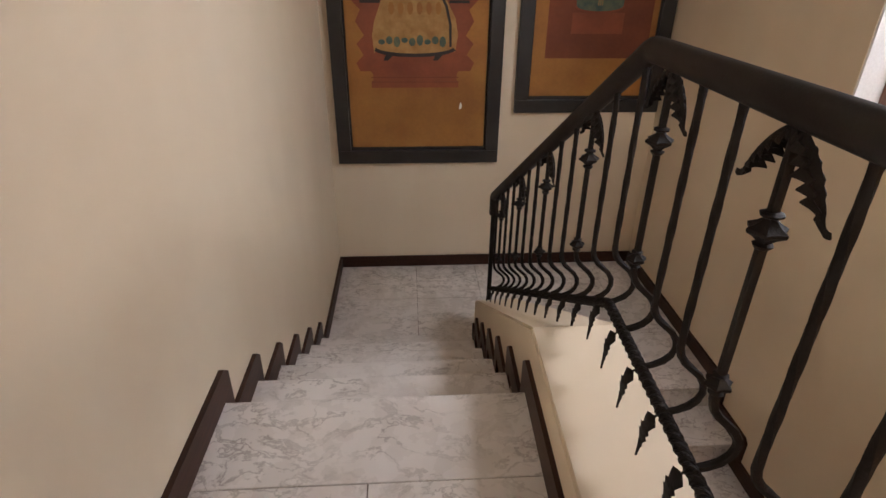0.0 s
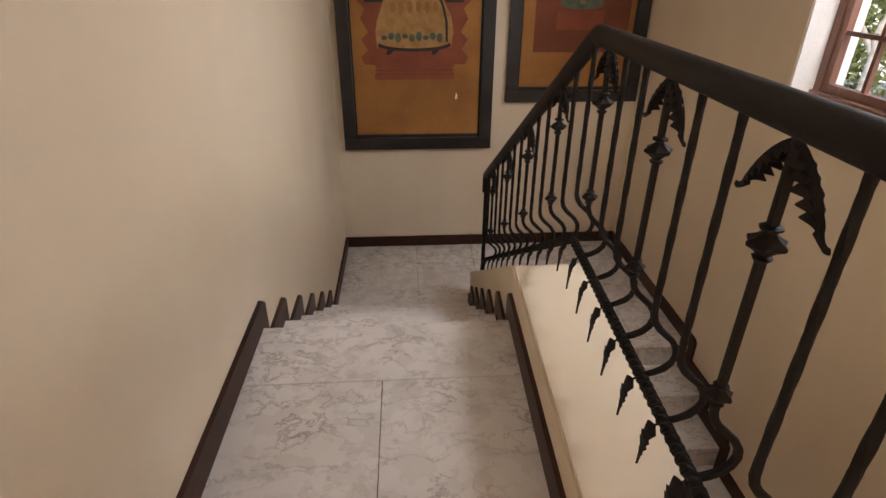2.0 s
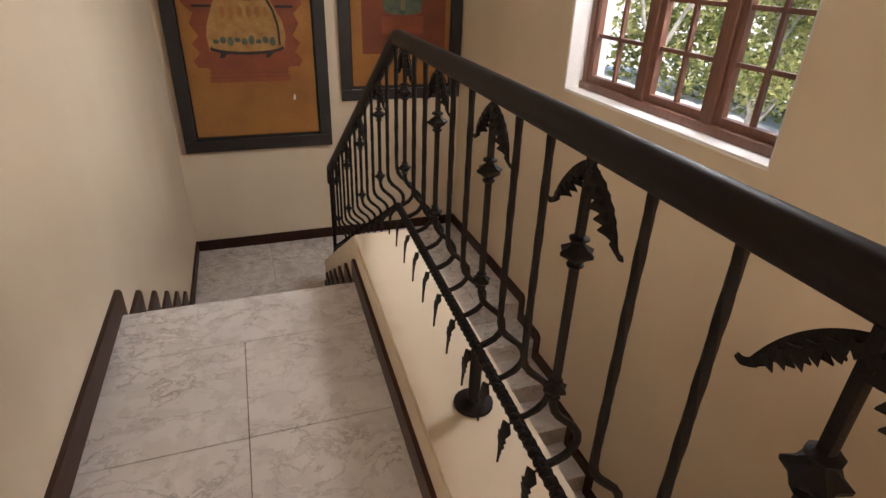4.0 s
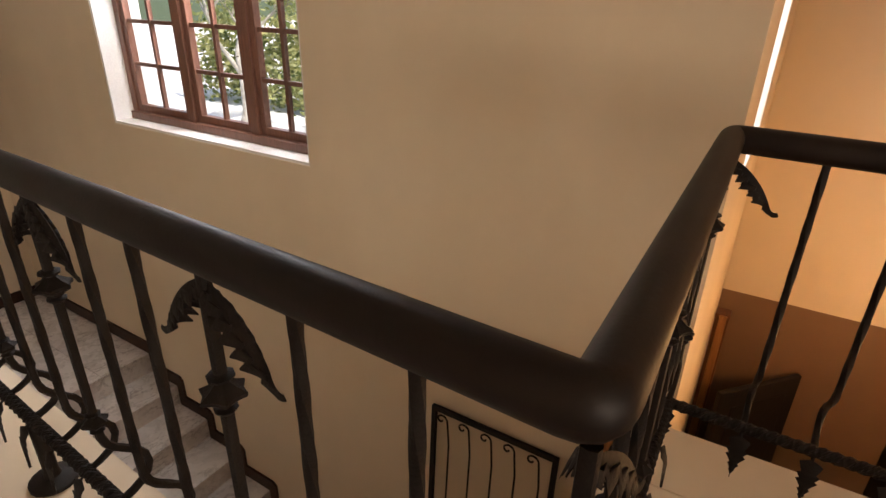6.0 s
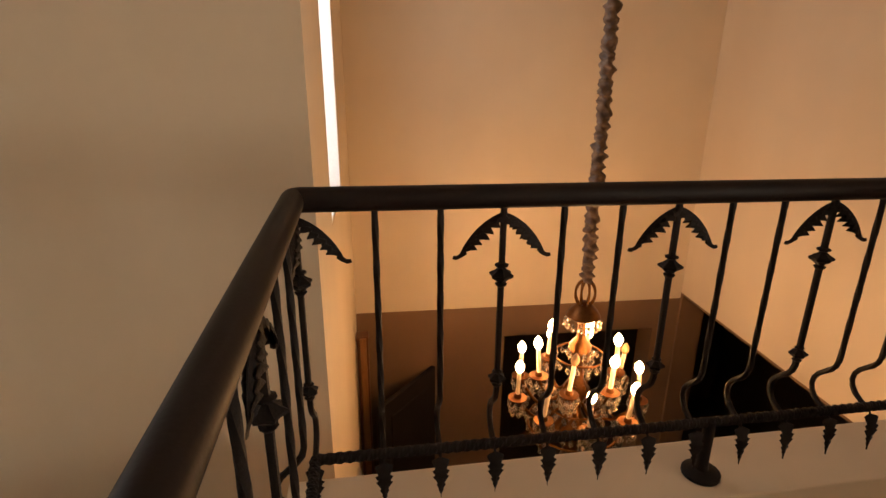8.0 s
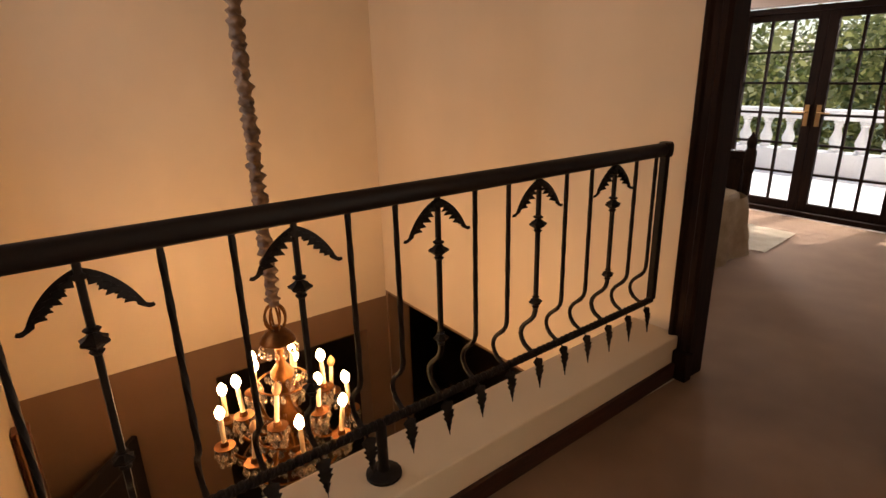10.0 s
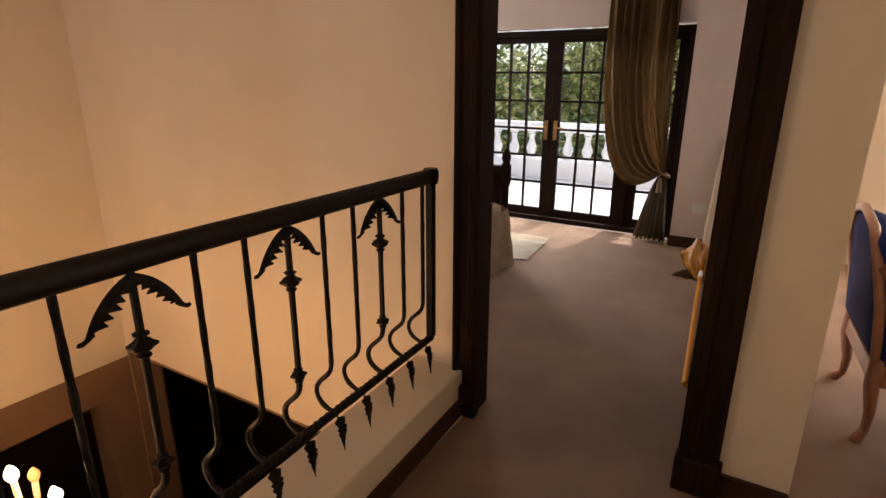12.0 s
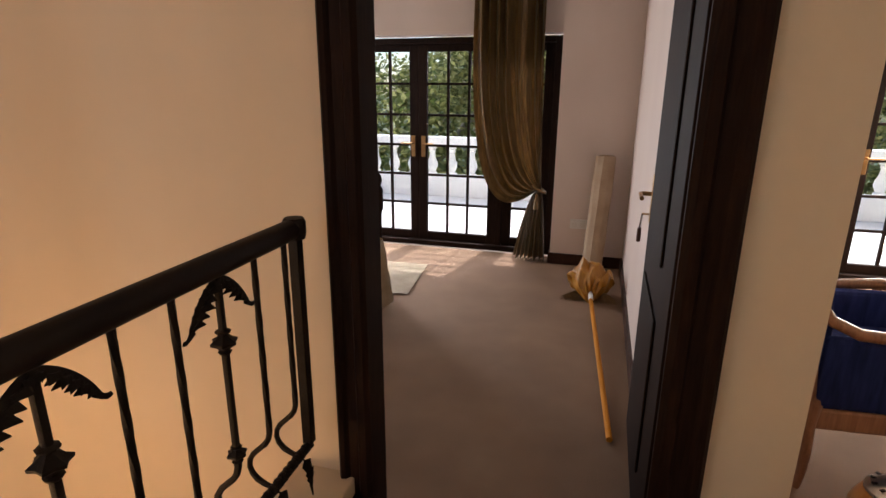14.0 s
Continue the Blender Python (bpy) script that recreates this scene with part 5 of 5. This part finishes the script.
# ---------------------------------------------------------------- outside
setting(obj("ground", boxes((-400, 400, -400, 400, GROUND - 0.45, GROUND - 0.25)), mottled("garden_lawn", (0.04, 0.06, 0.02), (0.09, 0.11, 0.04), 0.3, 0.95, fine=8)), "garden ground round the house", "ground")
setting(obj("pavement_drive", boxes((2.6, 130, -8.0, 90.0, GROUND - 0.25, GROUND - 0.20)), TERRACE), "pale paved drive beside the house", "pavement")
setting(obj("terrace", boxes((-7, 9, -11.2, FR_Y - T, -0.35, -0.03)), TERRACE), "pale paved roof terrace", "terrace")
bal = setting(new("terrace_balustrade"), "white painted classical balustrade along the terrace", "balustrade")
BY = -10.50
part("plinth", boxes((-7, 9, BY - 0.13, BY + 0.13, -0.03, 0.272), bevel=0.01), STONE, bal)
part("top_rail", boxes((-7, 9, BY - 0.11, BY + 0.11, 0.70, 0.838), bevel=0.015), STONE, bal)


def stone_baluster():
    bm = bmesh.new()
    lathe(bm, [(0.065, 0), (0.065, 0.04), (0.045, 0.055), (0.05, 0.075), (0.075, 0.15), (0.072, 0.20), (0.045, 0.29), (0.036, 0.37), (0.05, 0.40), (0.04, 0.42), (0.06, 0.44), (0.06, 0.48)], 14)
    return bm


for k in range(44):
    put("baluster", shared("stone_baluster", stone_baluster, STONE), bal, pose(2.897 + 0.304 * (k - 29), BY, 0.272) @ Matrix.Diagonal((1.1, 1.1, 0.892, 1)))


def tree(x, y, z, height, spread, leaves, seed, lean=0.0):
    rnd = random.Random(seed)
    t = thing("tree", "broad-leaved garden tree with a pale branching trunk", "tree", "garden trees", at=pose(x, y, z))
    b = bmesh.new()
    tips = []

    def limb(p, d, length, r, depth):
        ps, q, dd = [p], p, d
        for _ in range(5):
            dd = (dd + Vector((rnd.uniform(-0.28, 0.28), rnd.uniform(-0.28, 0.28), rnd.uniform(-0.05, 0.2)))).normalized()
            q = q + dd * length / 5
            ps.append(q)
        sweep(b, ps, circle(r, 7), scale=[1, 0.9, 0.8, 0.7, 0.6, 0.5])
        if depth:
            for _ in range(3 if depth > 1 else 4):
                a = rnd.uniform(0, 2 * math.pi)
                nd = (dd + Vector((math.cos(a), math.sin(a), rnd.uniform(-0.1, 0.6))) * rnd.uniform(0.6, 1.1)).normalized()
                limb(ps[rnd.choice((3, 4, 5))], nd, length * rnd.uniform(0.55, 0.75) * spread, r * 0.5, depth - 1)
        else:
            tips.extend(ps[2:])

    limb(Vector((0, 0, 0)), Vector((lean, 0, 1)).normalized(), height * 0.42, 0.16 * height / 6, 3)
    smooth(part("trunk", b, BARK, t), 60)
    verts, faces = [], []
    for _ in range(leaves):
        c = rnd.choice(tips) + Vector((rnd.gauss(0, 0.30), rnd.gauss(0, 0.30), rnd.gauss(0, 0.24)))
        s = rnd.uniform(0.05, 0.11)
        u = Vector((rnd.gauss(0, 1), rnd.gauss(0, 1), rnd.gauss(0, 0.6))).normalized() * s
        w = u.cross(Vector((rnd.gauss(0, 1), rnd.gauss(0, 1), rnd.gauss(0, 1)))).normalized() * s * 0.45
        k = len(verts)
        verts += [c - u, c + w * 0.9 - u * 0.1, c + u, c - w * 0.9 - u * 0.1]
        faces.append((k, k + 1, k + 2, k + 3))
    me = bpy.data.meshes.new("crown")
    me.from_pydata([tuple(v) for v in verts], [], faces)
    me.materials.append(LEAF)
    cr_ = new("crown", me)
    cr_.parent = t
    return t


for x, y, h, s in ((2.2, -13.6, 6.8, 11), (5.2, -14.5, 7.4, 12), (8.6, -15.2, 7.2, 13), (-1.2, -14.6, 6.6, 14), (-4.6, -13.8, 7.0, 15), (0.6, -17.5, 8.5, 16), (4.0, -18.5, 9.0, 17)):
    tree(x, y, GROUND - 0.25, h, 1.0, 5200, s)
for x, y, h, s in ((11.5, 9.0, 5.6, 21), (18.0, 4.6, 6.6, 22), (17.5, 10.5, 7.5, 23), (12.5, 14.2, 7.0, 24), (20.0, 0.5, 7.0, 25), (22.0, 8.0, 9.0, 26)):
    tree(x, y, GROUND - 0.25, h, 1.0, 4200, s)


def hedge(x0, x1, y0, y1, z0, z1, count, seed, size=1.0):
    rnd = random.Random(seed)
    verts, faces = [], []
    for _ in range(count):
        c = Vector((rnd.uniform(x0, x1), rnd.uniform(y0, y1), 0))
        c.z = z0 + (z1 - z0) * rnd.random() ** 0.8 * (0.75 + 0.35 * noise.noise((c.x * 0.9, c.y * 0.9, seed)))
        s_ = rnd.uniform(0.06, 0.12) * size
        u = Vector((rnd.gauss(0, 1), rnd.gauss(0, 1), rnd.gauss(0, 0.7))).normalized() * s_
        w = u.cross(Vector((rnd.gauss(0, 1), rnd.gauss(0, 1), rnd.gauss(0, 1)))).normalized() * s_ * 0.5
        k = len(verts)
        verts += [tuple(c - u), tuple(c + w), tuple(c + u), tuple(c - w)]
        faces.append((k, k + 1, k + 2, k + 3))
    me = bpy.data.meshes.new("hedge")
    me.from_pydata(verts, [], faces)
    me.materials.append(LEAF)
    return tagged(new("hedge", me), "dense green garden shrubbery round the house", "shrubs", "", "stuff")


hedge(-7, 10, -15.5, -12.4, GROUND - 0.2, 3.4, 34000, 3, 1.15)
hedge(17, 20, 4, 24, GROUND - 0.2, 1.8, 9000, 7, 2.0)
